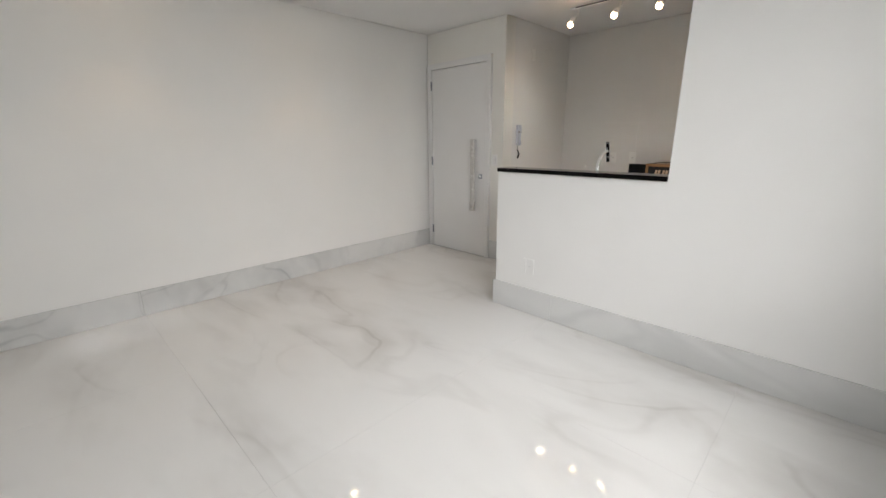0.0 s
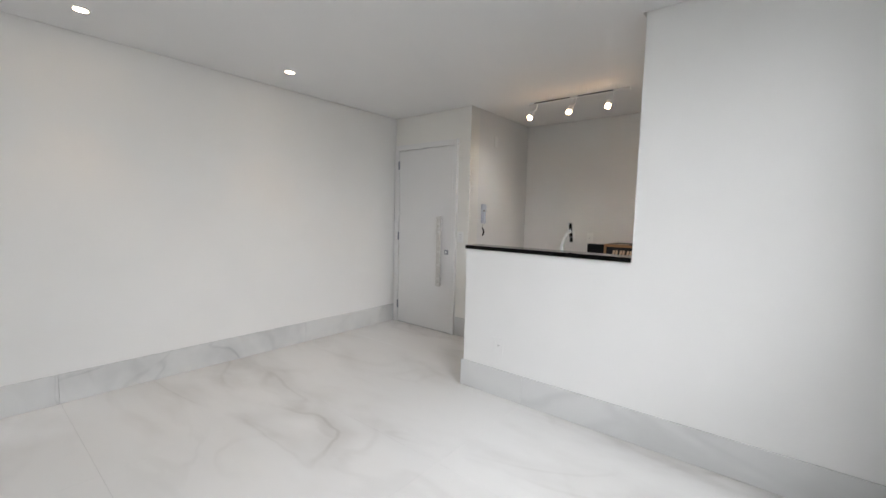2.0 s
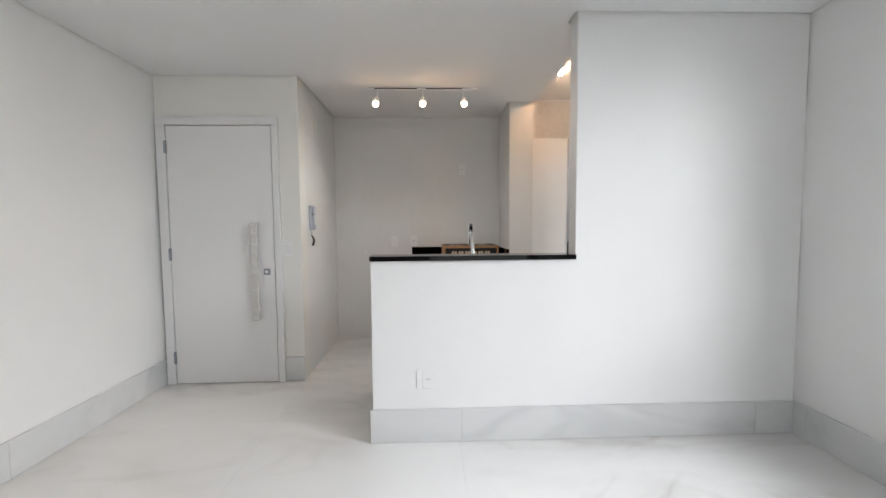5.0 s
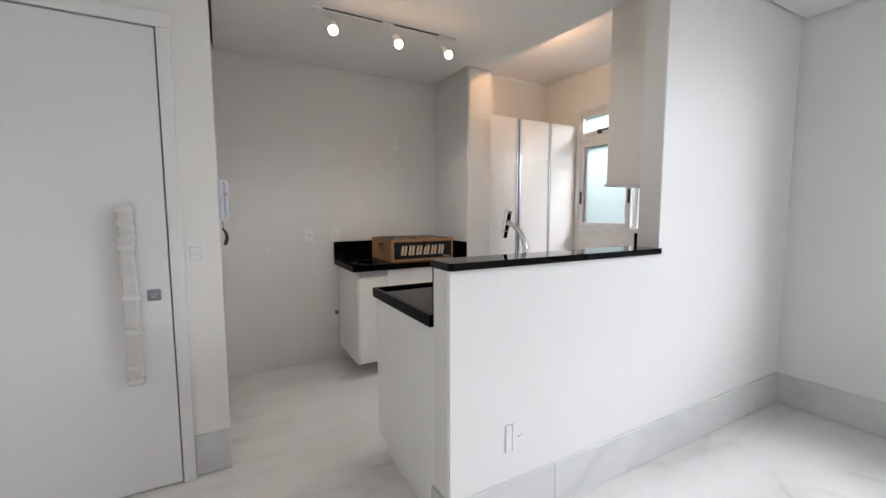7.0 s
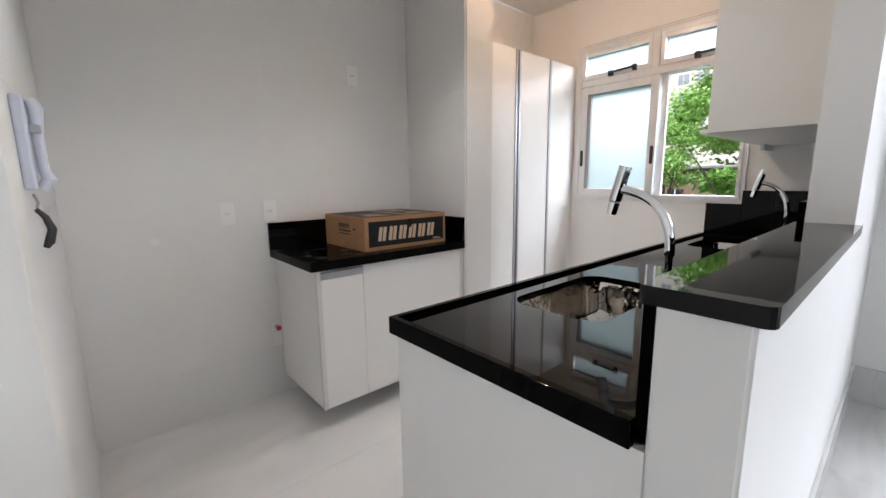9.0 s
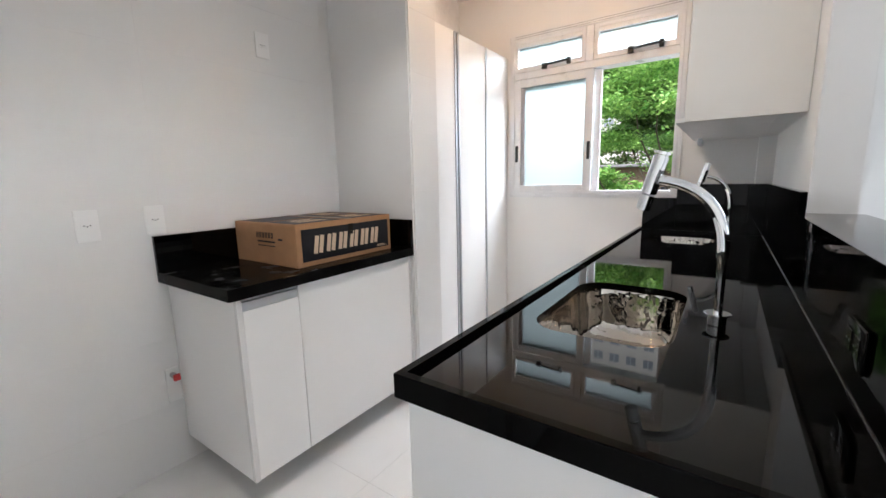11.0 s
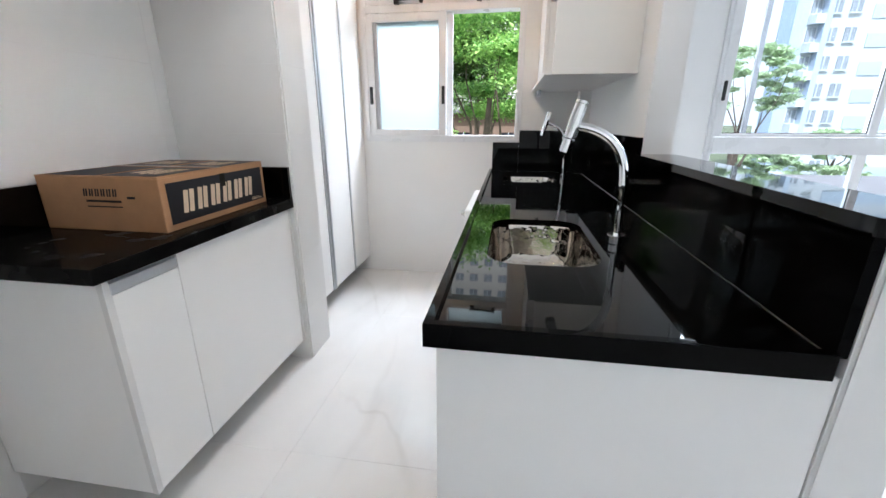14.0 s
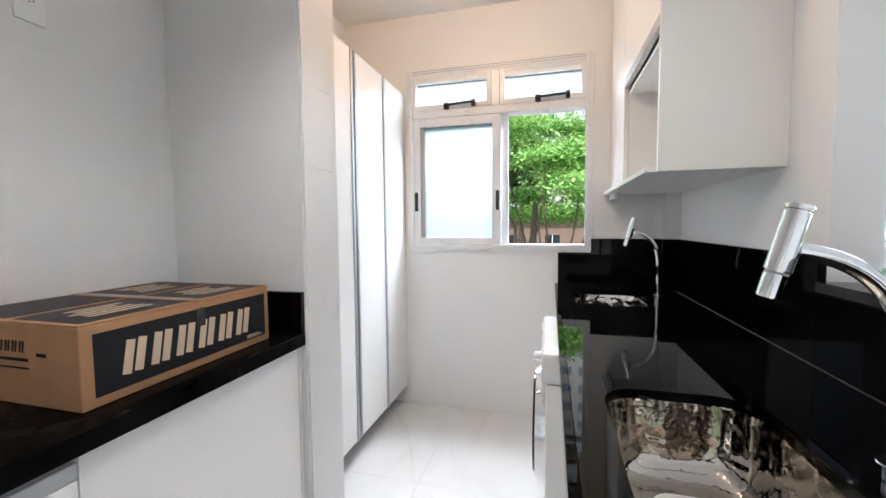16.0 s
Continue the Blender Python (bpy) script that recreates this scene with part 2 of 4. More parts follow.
PAPER = mat("protective_paper", (0.57, 0.555, 0.53), 0.6, var=0.06, scale=20, bump=0.6, bump_scale=40)
TAPEWHITE = mat("masking_tape", (0.62, 0.61, 0.59), 0.5, var=0.03, scale=30)
FROST = frosted("frosted_glass")
GLASS = clear_glass("clear_glass")
DARKGLASS = mat("dark_door_glass", (0.02, 0.02, 0.025), 0.05, var=0.1)
REDPLASTIC = mat("red_plastic", (0.45, 0.03, 0.03), 0.35, var=0.05)
LAMPGLOW = emitter("warm_lamp_glow", (1.0, 0.64, 0.34), 45)
DOWNGLOW = emitter("warm_downlight_glow", (1.0, 0.78, 0.52), 40)


# ---- mesh helpers ----
def add_box(bm, x0, x1, y0, y1, z0, z1, bevel=0.0, seg=2):
    b2 = bmesh.new()
    bmesh.ops.create_cube(b2, size=1)
    for v in b2.verts:
        v.co = Vector(((x0 + x1) / 2 + v.co.x * (x1 - x0), (y0 + y1) / 2 + v.co.y * (y1 - y0), (z0 + z1) / 2 + v.co.z * (z1 - z0)))
    if bevel:
        bmesh.ops.bevel(b2, geom=b2.edges[:], offset=bevel, segments=seg, profile=0.5, affect="EDGES")
    merge(bm, b2)
    return bm


def merge(bm, b2, m=None):
    if m is not None:
        b2.transform(m)
    tmp = bpy.data.meshes.new("tmp")
    b2.to_mesh(tmp)
    b2.free()
    bm.from_mesh(tmp)
    bpy.data.meshes.remove(tmp)


def box(x0, x1, y0, y1, z0, z1, bevel=0.0, seg=2):
    return add_box(bmesh.new(), x0, x1, y0, y1, z0, z1, bevel, seg)


def add_cyl(bm, m, r, h, seg=24, r2=None, bevel=0.0):
    b2 = bmesh.new()
    bmesh.ops.create_cone(b2, cap_ends=True, segments=seg, radius1=r, radius2=r if r2 is None else r2, depth=h)
    if bevel:
        rim = [e for e in b2.edges if abs(e.verts[0].co.z - e.verts[1].co.z) < 1e-6]
        bmesh.ops.bevel(b2, geom=rim, offset=bevel, segments=2, affect="EDGES")
    merge(bm, b2, m)
    return bm


def tube(points, r, seg=14):
    """A bent tube through the points, with closed ends."""
    bm = bmesh.new()
    pts = [Vector(p) for p in points]
    rings, side = [], None
    for i, p in enumerate(pts):
        d = (pts[min(i + 1, len(pts) - 1)] - pts[max(i - 1, 0)]).normalized()
        side = (side or (Vector((1, 0, 0)) if abs(d.x) < 0.9 else Vector((0, 1, 0))))
        side = (side - d * side.dot(d)).normalized()
        up = d.cross(side)
        rr = r[i] if isinstance(r, (list, tuple)) else r
        rings.append([bm.verts.new(p + rr * (side * math.cos(a) + up * math.sin(a))) for a in [2 * math.pi * k / seg for k in range(seg)]])
    for a, b in zip(rings, rings[1:]):
        for k in range(seg):
            bm.faces.new((a[k], a[(k + 1) % seg], b[(k + 1) % seg], b[k]))
    bm.faces.new(rings[0][::-1]), bm.faces.new(rings[-1])
    return bm


def part(name, bm, material, parent=None, label="", smooth=False, kind="", category=""):
    me = bpy.data.meshes.new(name)
    bmesh.ops.recalc_face_normals(bm, faces=bm.faces[:])
    bm.to_mesh(me)
    bm.free()
    if smooth:
        for p in me.polygons:
            p.use_smooth = True
        me.set_sharp_from_angle(angle=radians(35))
    for one in material if isinstance(material, (list, tuple)) else [material]:
        me.materials.append(one)
    ob = new(name, me)
    if parent is not None:
        ob.parent = parent
        ob.matrix_parent_inverse = parent.matrix_basis.inverted()
    return tagged(ob, label, category, "", kind)


def thing(name, place, label, category, group="", kind=""):
    ob = new(name)
    ob.location = place
    ob.empty_display_size = 0.05
    return tagged(ob, label, category, group, kind)


def structure(name, bm, material, label):
    return part(name, bm, material, None, label, kind="structure")


def prism(plan, z0, z1):
    bm = bmesh.new()
    made = bmesh.ops.extrude_face_region(bm, geom=[bm.faces.new([bm.verts.new((px, py, z0)) for px, py in plan])])
    bmesh.ops.translate(bm, verts=[g for g in made["geom"] if isinstance(g, bmesh.types.BMVert)], vec=(0, 0, z1 - z0))
    return bm


def rounded(x0, x1, y0, y1, r, n=6):
    pts = []
    for cx, cy, a0 in ((x1 - r, y1 - r, 0), (x0 + r, y1 - r, 90), (x0 + r, y0 + r, 180), (x1 - r, y0 + r, 270)):
        for k in range(n + 1):
            a = radians(a0 + 90 * k / n)
            pts.append((cx + r * math.cos(a), cy + r * math.sin(a)))
    return pts


def slab_with_holes(x0, x1, y0, y1, z0, z1, holes):
    """A slab with rounded holes through it."""
    bm = bmesh.new()
    for z in (z1, z0):
        loops = [[(x0, y0), (x1, y0), (x1, y1), (x0, y1)]] + holes
        edges = []
        for loop in loops:
            vs = [bm.verts.new((x, y, z)) for x, y in loop]
            edges += [bm.edges.new((vs[k], vs[(k + 1) % len(vs)])) for k in range(len(vs))]
        bmesh.ops.triangle_fill(bm, use_beauty=True, use_dissolve=False, edges=edges)
    for loop in [[(x0, y0), (x1, y0), (x1, y1), (x0, y1)]] + holes:
        n = len(loop)
        for k in range(n):
            a, b = loop[k], loop[(k + 1) % n]
            bm.faces.new([bm.verts.new((p[0], p[1], z)) for p, z in ((a, z0), (b, z0), (b, z1), (a, z1))])
    bmesh.ops.remove_doubles(bm, verts=bm.verts[:], dist=1e-5)
    return bm



def holed_wall(a0, a1, z0, z1, fixed, thick, hole, along_x=False):
    """A wall along y (or x) with one rectangular opening (a0, a1, z0, z1) through it."""
    h0, h1, hz0, hz1 = hole
    bm = slab_with_holes(a0, a1, z0, z1, fixed, fixed + thick, [[(h0, hz0), (h1, hz0), (h1, hz1), (h0, hz1)]])
    if along_x:
        bm.transform(Matrix(((1, 0, 0, 0), (0, 0, 1, 0), (0, 1, 0, 0), (0, 0, 0, 1))))
    else:
        bm.transform(Matrix(((0, 0, 1, 0), (1, 0, 0, 0), (0, 1, 0, 0), (0, 0, 0, 1))))
    return bm


# ---- the rooms ----
XL, XR, YS = -3.15, 1.27, -2.8
Y_DOOR, Y_BAR, Y_BACK = 4.175, 3.165, 5.445
X_TILE, X_COL, X_COL2 = -2.018, -0.155, 0.078
H, H2 = 2.50, 2.70
WT = 0.16

structure("floor", box(XL - WT, XR + WT, YS - WT, Y_BACK + WT, -0.20, -0.0022), GROUT, "grey grout bed under polished white marble-look tiles")
structure("wall_west", box(XL - WT, XL, YS - WT, Y_DOOR, -0.01, H2), PAINT, "plain smooth white painted living room wall")
# unseen closing wall; its opening is added only to admit the south fill
structure("wall_south", holed_wall(XL, XR, -0.01, H2, YS - WT, WT, (-1.00, 1.10, 0.02, 2.20), True), PAINT, "plain smooth white painted living room wall")
bm = box(-2.175, X_TILE, Y_DOOR, Y_DOOR + WT, -0.01, H2)
add_box(bm, XL - WT, -3.125, Y_DOOR, Y_DOOR + WT, -0.01, H2)
add_box(bm, -3.125, -2.175, Y_DOOR, Y_DOOR + WT, 2.165, H2)
structure("wall_entrance", bm, CREAM, "off-white painted wall round the entrance door")
structure("wall_kitchen_west", box(X_TILE - WT, X_TILE - 0.008, Y_DOOR + WT, Y_BACK, -0.01, H2), CREAM, "white wall under the kitchen tiles")
kwall = structure("wall_kitchen_north", box(X_TILE - WT, XR, Y_BACK + 0.008, Y_BACK + WT, -0.01, H2), WALLGROUT, "kitchen back wall behind satin pale tiles")
column = structure("column", box(X_COL + 0.008, X_COL2, 4.868, Y_BACK + 0.008, -0.01, H2), PAINT, "white column clad in pale satin tiles beside the tall cupboard")

# half wall and the full wall beside it
outline = [(-1.308, -0.01), (XR, -0.01), (XR, H2), (-0.1, H2), (-0.1, 1.088), (-1.308, 1.088)]
bm = bmesh.new()
face = bm.faces.new([bm.verts.new((x, Y_BAR, z)) for x, z in outline])
grown = bmesh.ops.extrude_face_region(bm, geom=[face])
bmesh.ops.translate(bm, verts=[g for g in grown["geom"] if isinstance(g, bmesh.types.BMVert)], vec=(0, 3.285 - Y_BAR, 0))
bmesh.ops.bevel(bm, geom=[e for e in bm.edges if abs((e.verts[0].co - e.verts[1].co).normalized().z) > 0.9], offset=0.006, segments=3, affect="EDGES")
structure("wall_divider", bm, PAINT, "white painted wall with a half-height opening between living room and kitchen")
structure("wall_chase", box(1.18, XR, 3.285, 3.365, -0.01, H2), PAINT, "shallow painted pipe box in the corner by the window")

# east wall with both windows: openings go through
LW = dict(y0=0.43, y1=2.45, z0=0.70, z1=2.34)
KW = dict(y0=3.79, y1=4.95, z0=1.125, z1=2.305)
structure("wall_east", holed_wall(YS - WT, 3.225, -0.01, H2 + 0.1, XR, WT, (LW["y0"], LW["y1"], LW["z0"], LW["z1"])), PAINT, "white painted outer wall with the living room window")
structure("wall_kitchen_east", holed_wall(3.225, Y_BACK + WT, -0.01, H2 + 0.1, XR, WT, (KW["y0"], KW["y1"], KW["z0"], KW["z1"])), PAINT, "white outer wall round the kitchen window")

# ceilings: a dropped plasterboard ceiling with a narrow shadow gap at the walls
G = 0.015
bm = box(XL + G, XR - G, YS + G, Y_BAR - G, H, H + 0.03)
add_box(bm, XL + G, -0.1 - G, Y_BAR - G, Y_DOOR - G, H, H + 0.03)
add_box(bm, X_TILE + G, -0.1 - G, Y_DOOR - G, 4.86 - G, H, H + 0.03)
add_box(bm, X_TILE + G, X_COL - G, 4.86 - G, Y_BACK - G, H, H + 0.03)
add_box(bm, -0.1 - G, 0.085, 3.285 + G, 4.86 - G, H, H + 0.03)
add_box(bm, 0.07, 0.085, 3.285 + G, 4.86 - G, H + 0.03, H2)
structure("ceiling", bm, CEILING, "smooth white dropped plasterboard ceiling")
# sheet above the ceiling edge, coloured grey as shade in the gap
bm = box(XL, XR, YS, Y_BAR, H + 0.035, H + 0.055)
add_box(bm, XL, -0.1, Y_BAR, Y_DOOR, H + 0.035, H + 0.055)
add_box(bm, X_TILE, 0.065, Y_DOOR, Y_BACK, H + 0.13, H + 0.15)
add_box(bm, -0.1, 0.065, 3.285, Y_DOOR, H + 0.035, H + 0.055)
structure("ceiling_gap", bm, SHADOW_GAP, "shadow gap round the dropped ceiling, its shade coloured in grey")
structure("ceiling_utility", box(0.086, XR, 3.285, Y_BACK, H2, H2 + 0.03), CEILING, "higher white ceiling over the utility end")
structure("roof_slab", box(XL - WT, XR + WT, YS - WT, Y_BACK + WT, H2 + 0.1, H2 + 0.25), CEILING, "plain slab closing the flat above")


# ---- skirting ----
def skirting(name, runs, label):
    root = thing(name, (runs[0][0], runs[0][2], 0), label, "skirting", kind="structure")
    for x0, x1, y0, y1 in runs:
        part("skirting_piece", box(x0, x1, y0, y1, 0.001, 0.205, 0.0015, 1), SKIRT, root)
    return root


T = 0.013
skirting("baseboard_west", [(XL, XL + T, a + 0.0006, b - 0.0006) for a, b in ((YS, -0.8), (-0.8, 1.03), (1.03, 2.90), (2.90, Y_DOOR - 0.03))], "tall pale grey-veined marble skirting on the white wall")
skirting("baseboard_bar", [(-1.321, -0.779, Y_BAR - T, Y_BAR), (-0.778, 1.02, Y_BAR - T, Y_BAR), (1.021, XR - T, Y_BAR - T, Y_BAR), (-1.321, -1.308, Y_BAR, 3.285)], "tall pale grey-veined marble skirting along the half wall")
skirting("baseboard_east", [(XR - T, XR, 1.40, Y_BAR), (XR - T, XR, -0.40, 1.399), (XR - T, XR, YS, -0.401)], "tall pale grey-veined marble skirting under the window")
skirting("baseboard_south", [(XL + T, -1.02, YS, YS + T), (1.12, XR - T, YS, YS + T)], "tall pale grey-veined marble skirting on the plain wall")
skirting("baseboard_entrance", [(-2.172, X_TILE, Y_DOOR - T, Y_DOOR)], "short piece of marble skirting beside the entrance door")

# ---- entrance door ----
door = thing("door_1", (-2.64, 4.17, 0), "closed smooth white lacquered entrance door with a long wrapped pull", "door", kind="structure")
part("door_leaf", box(-3.054, -2.230, 4.146, 4.186, 0.006, 2.103, 0.002), DOORPAINT, door)
bm = box(-3.131, -3.060, 4.138, 4.30, 0.0, 2.109, 0.003)
add_box(bm, -2.224, -2.173, 4.138, 4.30, 0.0, 2.109, 0.003)
add_box(bm, -3.131, -2.173, 4.138, 4.30, 2.109, 2.172, 0.003)
part("door_frame", bm, DOORPAINT, door, "white lacquered frame and casing")
part("threshold", box(-3.06, -2.224, 4.15, 4.30, -0.008, 0.004), GREYPLASTIC, door)
part("door_backing", box(-3.06, -2.224, 4.20, 4.30, 0.004, 2.109), DARK, door)
for z in (1.934, 1.076, 0.223):
    hinge = part("hinge", add_cyl(bmesh.new(), Matrix.Translation((-3.057, 4.136, z)), 0.0095, 0.10, 12), GREYMETAL, door, "grey steel hinge", True)
    part("hinge_plate", box(-3.070, -3.046, 4.1345, 4.1375, z - 0.045, z + 0.045), GREYMETAL, hinge)
pull = part("door_handle", box(-2.398, -2.346, 4.085, 4.110, 0.535, 1.330, 0.006), PAPER, door, "long pull handle still wrapped in pale protective paper")
for z in (0.62, 1.24):
    part("handle_post", add_cyl(bmesh.new(), Matrix.Translation((-2.372, 4.128, z)) @ pose(0, 0, 0, 90), 0.009, 0.036, 12), ALU, pull)
for z, tilt in ((1.31, 0), (1.245, 22), (1.19, -18), (1.15, 4), (0.93, 3), (0.78, -2), (0.62, 5), (0.555, 0)):
    part("tape_strip", add_box(bmesh.new(), -0.031, 0.031, -0.0155, 0.0155, -0.011, 0.011, 0.002), TAPEWHITE, pull).matrix_basis = pose(-2.372, 4.0975, z, 0, tilt)
lock = part("lock_plate", box(-2.318, -2.266, 4.139, 4.146, 0.900, 0.952, 0.003), GREYMETAL, door, "square grey steel lock plate")
part("lock_cylinder", add_cyl(bmesh.new(), pose(-2.292, 4.137, 0.926, 90), 0.012, 0.008, 20), CHROME, lock, smooth=True)
part("keyhole", box(-2.2935, -2.2905, 4.1322, 4.1335, 0.920, 0.932), BLACK, lock)


# ---- switches and sockets ----
def wall_plate(name, m, w, h, label, keys=(), holes=True):
    """A plate that faces -y at its own origin."""
    root = thing(name, m.translation, label, "switch" if keys else "socket")
    root.matrix_basis = m
    def put(n, bm, material, parent, **k):
        ob = part(n, bm, material, None, **k)
        ob.parent = parent
        return ob
    put("plate", box(-w / 2, w / 2, -0.0060, -0.0003, -h / 2, h / 2, 0.0022), PLASTIC, root)
    for kx, kz, kw, kh in keys:
        # grey rim behind the rocker colours in the shade of its slot
        put("key_gap_shade", box(kx - kw / 2 - 0.0016, kx + kw / 2 + 0.0016, -0.0069, -0.0062, kz - kh / 2 - 0.0016, kz + kh / 2 + 0.0016), GREYPLASTIC, root)
        put("rocker", box(kx - kw / 2, kx + kw / 2, -0.0097, -0.0071, kz - kh / 2, kz + kh / 2, 0.0010), PLASTIC, root)
    if holes:
        insert = put("insert", box(-0.019, 0.019, -0.0075, -0.0062, -0.010, 0.010, 0.001), PLASTIC, root)
        for dx in (-0.0095, 0, 0.0095):
            put("pin_hole", add_cyl(bmesh.new(), pose(dx, -0.0078, 0.002 if dx else -0.002, 90), 0.0024, 0.0008, 10), BLACK, insert)
    return root


wall_plate("light_switch", pose(-2.124, Y_DOOR, 1.105), 0.078, 0.118, "white double light switch beside the entrance door", [(0, 0.018, 0.045, 0.022), (0, -0.018, 0.045, 0.022)], False)
wall_plate("blank_plate", pose(-1.030, Y_BAR, 0.385), 0.030, 0.115, "narrow white cover plate low on the half wall", (), False)
wall_plate("power_socket", pose(-0.979, Y_BAR, 0.385), 0.066, 0.118, "white power socket low on the half wall")
wall_plate("power_socket", pose(-1.365, Y_BACK - 0.001, 1.108), 0.072, 0.118, "white power socket on the pale kitchen tiles")
wall_plate("power_socket", pose(-1.145, Y_BACK - 0.001, 1.112), 0.072, 0.118, "white power socket just above the black splashback")
wall_plate("power_socket", pose(-0.583, Y_BACK - 0.001, 1.922), 0.072, 0.118, "white power socket high on the kitchen back wall")
wall_plate("cover_plate", pose(X_TILE + 0.001, 4.67, 2.20, 0, 0, 90), 0.072, 0.118, "white cover plate high on the kitchen side wall", (), False)

stub = thing("capped_pipe", (-1.694, Y_BACK, 0.992), "small white capped pipe stub on the tiled wall", "pipe")
part("cap", add_cyl(bmesh.new(), pose(-1.694, Y_BACK - 0.011, 0.992, 90), 0.011, 0.02, 16, bevel=0.003), PLASTIC, stub, smooth=True)
part("cap_ring", add_cyl(bmesh.new(), pose(-1.694, Y_BACK - 0.002, 0.992, 90), 0.018, 0.004, 20), PLASTIC, stub, smooth=True)

gas = thing("gas_valve", (-1.158, Y_BACK, 0.38), "small white gas connection with a red tap beside the hob cabinet", "valve")
part("valve_plate", box(-1.190, -1.137, Y_BACK - 0.01, Y_BACK - 0.001, 0.308, 0.463, 0.003), PLASTIC, gas)
part("valve_body", add_cyl(bmesh.new(), pose(-1.165, Y_BACK - 0.03, 0.432, 90), 0.012, 0.04, 16, bevel=0.002), GREYPLASTIC, gas, smooth=True)
part("valve_tap", box(-1.178, -1.152, Y_BACK - 0.062, Y_BACK - 0.048, 0.418, 0.446, 0.003), REDPLASTIC, gas, "red tap")

# intercom
icom = thing("intercom", (X_TILE, 4.43, 1.36), "white wall intercom on the pale tiled wall, black end hanging", "intercom")
part("base_plate", box(X_TILE, X_TILE + 0.024, 4.400, 4.462, 1.26, 1.475, 0.006), BLUEPLASTIC, icom)
part("handset", tube([(X_TILE + 0.030, 4.432, 1.468), (X_TILE + 0.040, 4.432, 1.45), (X_TILE + 0.036, 4.432, 1.38), (X_TILE + 0.036, 4.432, 1.31), (X_TILE + 0.044, 4.432, 1.285), (X_TILE + 0.028, 4.432, 1.262)], [0.012, 0.014, 0.010, 0.010, 0.014, 0.011]), BLUEPLASTIC, icom, smooth=True)
part("hook", box(X_TILE + 0.022, X_TILE + 0.045, 4.412, 4.452, 1.39, 1.41, 0.003), GREYPLASTIC, icom)
part("cord", tube([(X_TILE + 0.012, 4.425, 1.25), (X_TILE + 0.018, 4.42, 1.23), (X_TILE + 0.012, 4.42, 1.205)], 0.003, 8), GREYPLASTIC, icom, smooth=True)
part("hanging_end", tube([(X_TILE + 0.012, 4.42, 1.215), (X_TILE + 0.026, 4.42, 1.195), (X_TILE + 0.034, 4.425, 1.165), (X_TILE + 0.026, 4.42, 1.135), (X_TILE + 0.018, 4.42, 1.122)], [0.005, 0.007, 0.009, 0.010, 0.006]), BLACK, icom, "black handset end", True)


# ---- lamps ----
rail = thing("track_light", (-1.0, 4.46, H), "white ceiling track with three lit warm spotlights", "lamp")
part("rail", box(-1.49, -0.52, 4.440, 4.475, H - 0.018, H, 0.002), PLASTIC, rail)
# dark strips on the solid rail face stand for shade inside its slots
for x0, x1 in ((-1.43, -1.06), (-0.98, -0.66)):
    part("slot", box(x0, x1, 4.4365, 4.4395, H - 0.012, H - 0.004), DARK, rail)
for sx, sy, sz in SPOTS:
    head = part("spot_head", add_cyl(bmesh.new(), look((sx, sy, sz), (sx, sy + 1, sz + 1.1)) , 0.026, 0.070, 24, bevel=0.004), PLASTIC, rail, smooth=True)
    part("arm", tube([(sx, sy + 0.125, H - 0.018), (sx, sy + 0.10, sz + 0.07), (sx, sy + 0.03, sz + 0.03)], 0.007, 10), PLASTIC, head, smooth=True)
    part("lens", add_cyl(bmesh.new(), look((sx, sy - 0.030, sz - 0.032), (sx, sy + 1, sz + 1.1)), 0.0235, 0.012, 24), LAMPGLOW, head, "lit warm lens", True)


def downlight(x, y, z):
    root = thing("recessed_downlight", (x, y, z), "small round white recessed downlight, lit warm, in the ceiling", "lamp", "recessed downlights")
    bm = bmesh.new()
    n = 32
    outer = [bm.verts.new((x + 0.048 * math.cos(a), y + 0.048 * math.sin(a), z - 0.004)) for a in [2 * math.pi * k / n for k in range(n)]]
    inner = [bm.verts.new((x + 0.036 * math.cos(a), y + 0.036 * math.sin(a), z - 0.006)) for a in [2 * math.pi * k / n for k in range(n)]]
    top = [bm.verts.new((v.co.x, v.co.y, z)) for v in outer]
    for k in range(n):
        j = (k + 1) % n
        bm.faces.new((outer[k], outer[j], inner[j], inner[k]))
        bm.faces.new((top[k], top[j], outer[j], outer[k]))
    part("rim", bm, PLASTIC, root, smooth=True)
    part("lens", add_cyl(bmesh.new(), Matrix.Translation((x, y, z - 0.003)), 0.036, 0.005, 28), DOWNGLOW, root, "lit warm lens", True)


for x, y in DOWN:
    downlight(x, y, H)
socket = thing("ceiling_bulb", (UTIL[0], UTIL[1], H2), "small white ceiling lamp holder with a lit warm bulb", "lamp")
part("holder", add_cyl(bmesh.new(), Matrix.Translation((UTIL[0], UTIL[1], H2 - 0.015)), 0.045, 0.03, 28, bevel=0.006), PLASTIC, socket, smooth=True)
bm = bmesh.new()
bmesh.ops.create_uvsphere(bm, u_segments=20, v_segments=12, radius=0.027)
bmesh.ops.scale(bm, vec=(1, 1, 1.2), verts=bm.verts[:])
bm.transform(Matrix.Translation((UTIL[0], UTIL[1], H2 - 0.058)))
bulb_part = part("bulb", bm, DOWNGLOW, socket, "lit warm bulb", True)

# ---- windows ----
XF = XR - 0.018


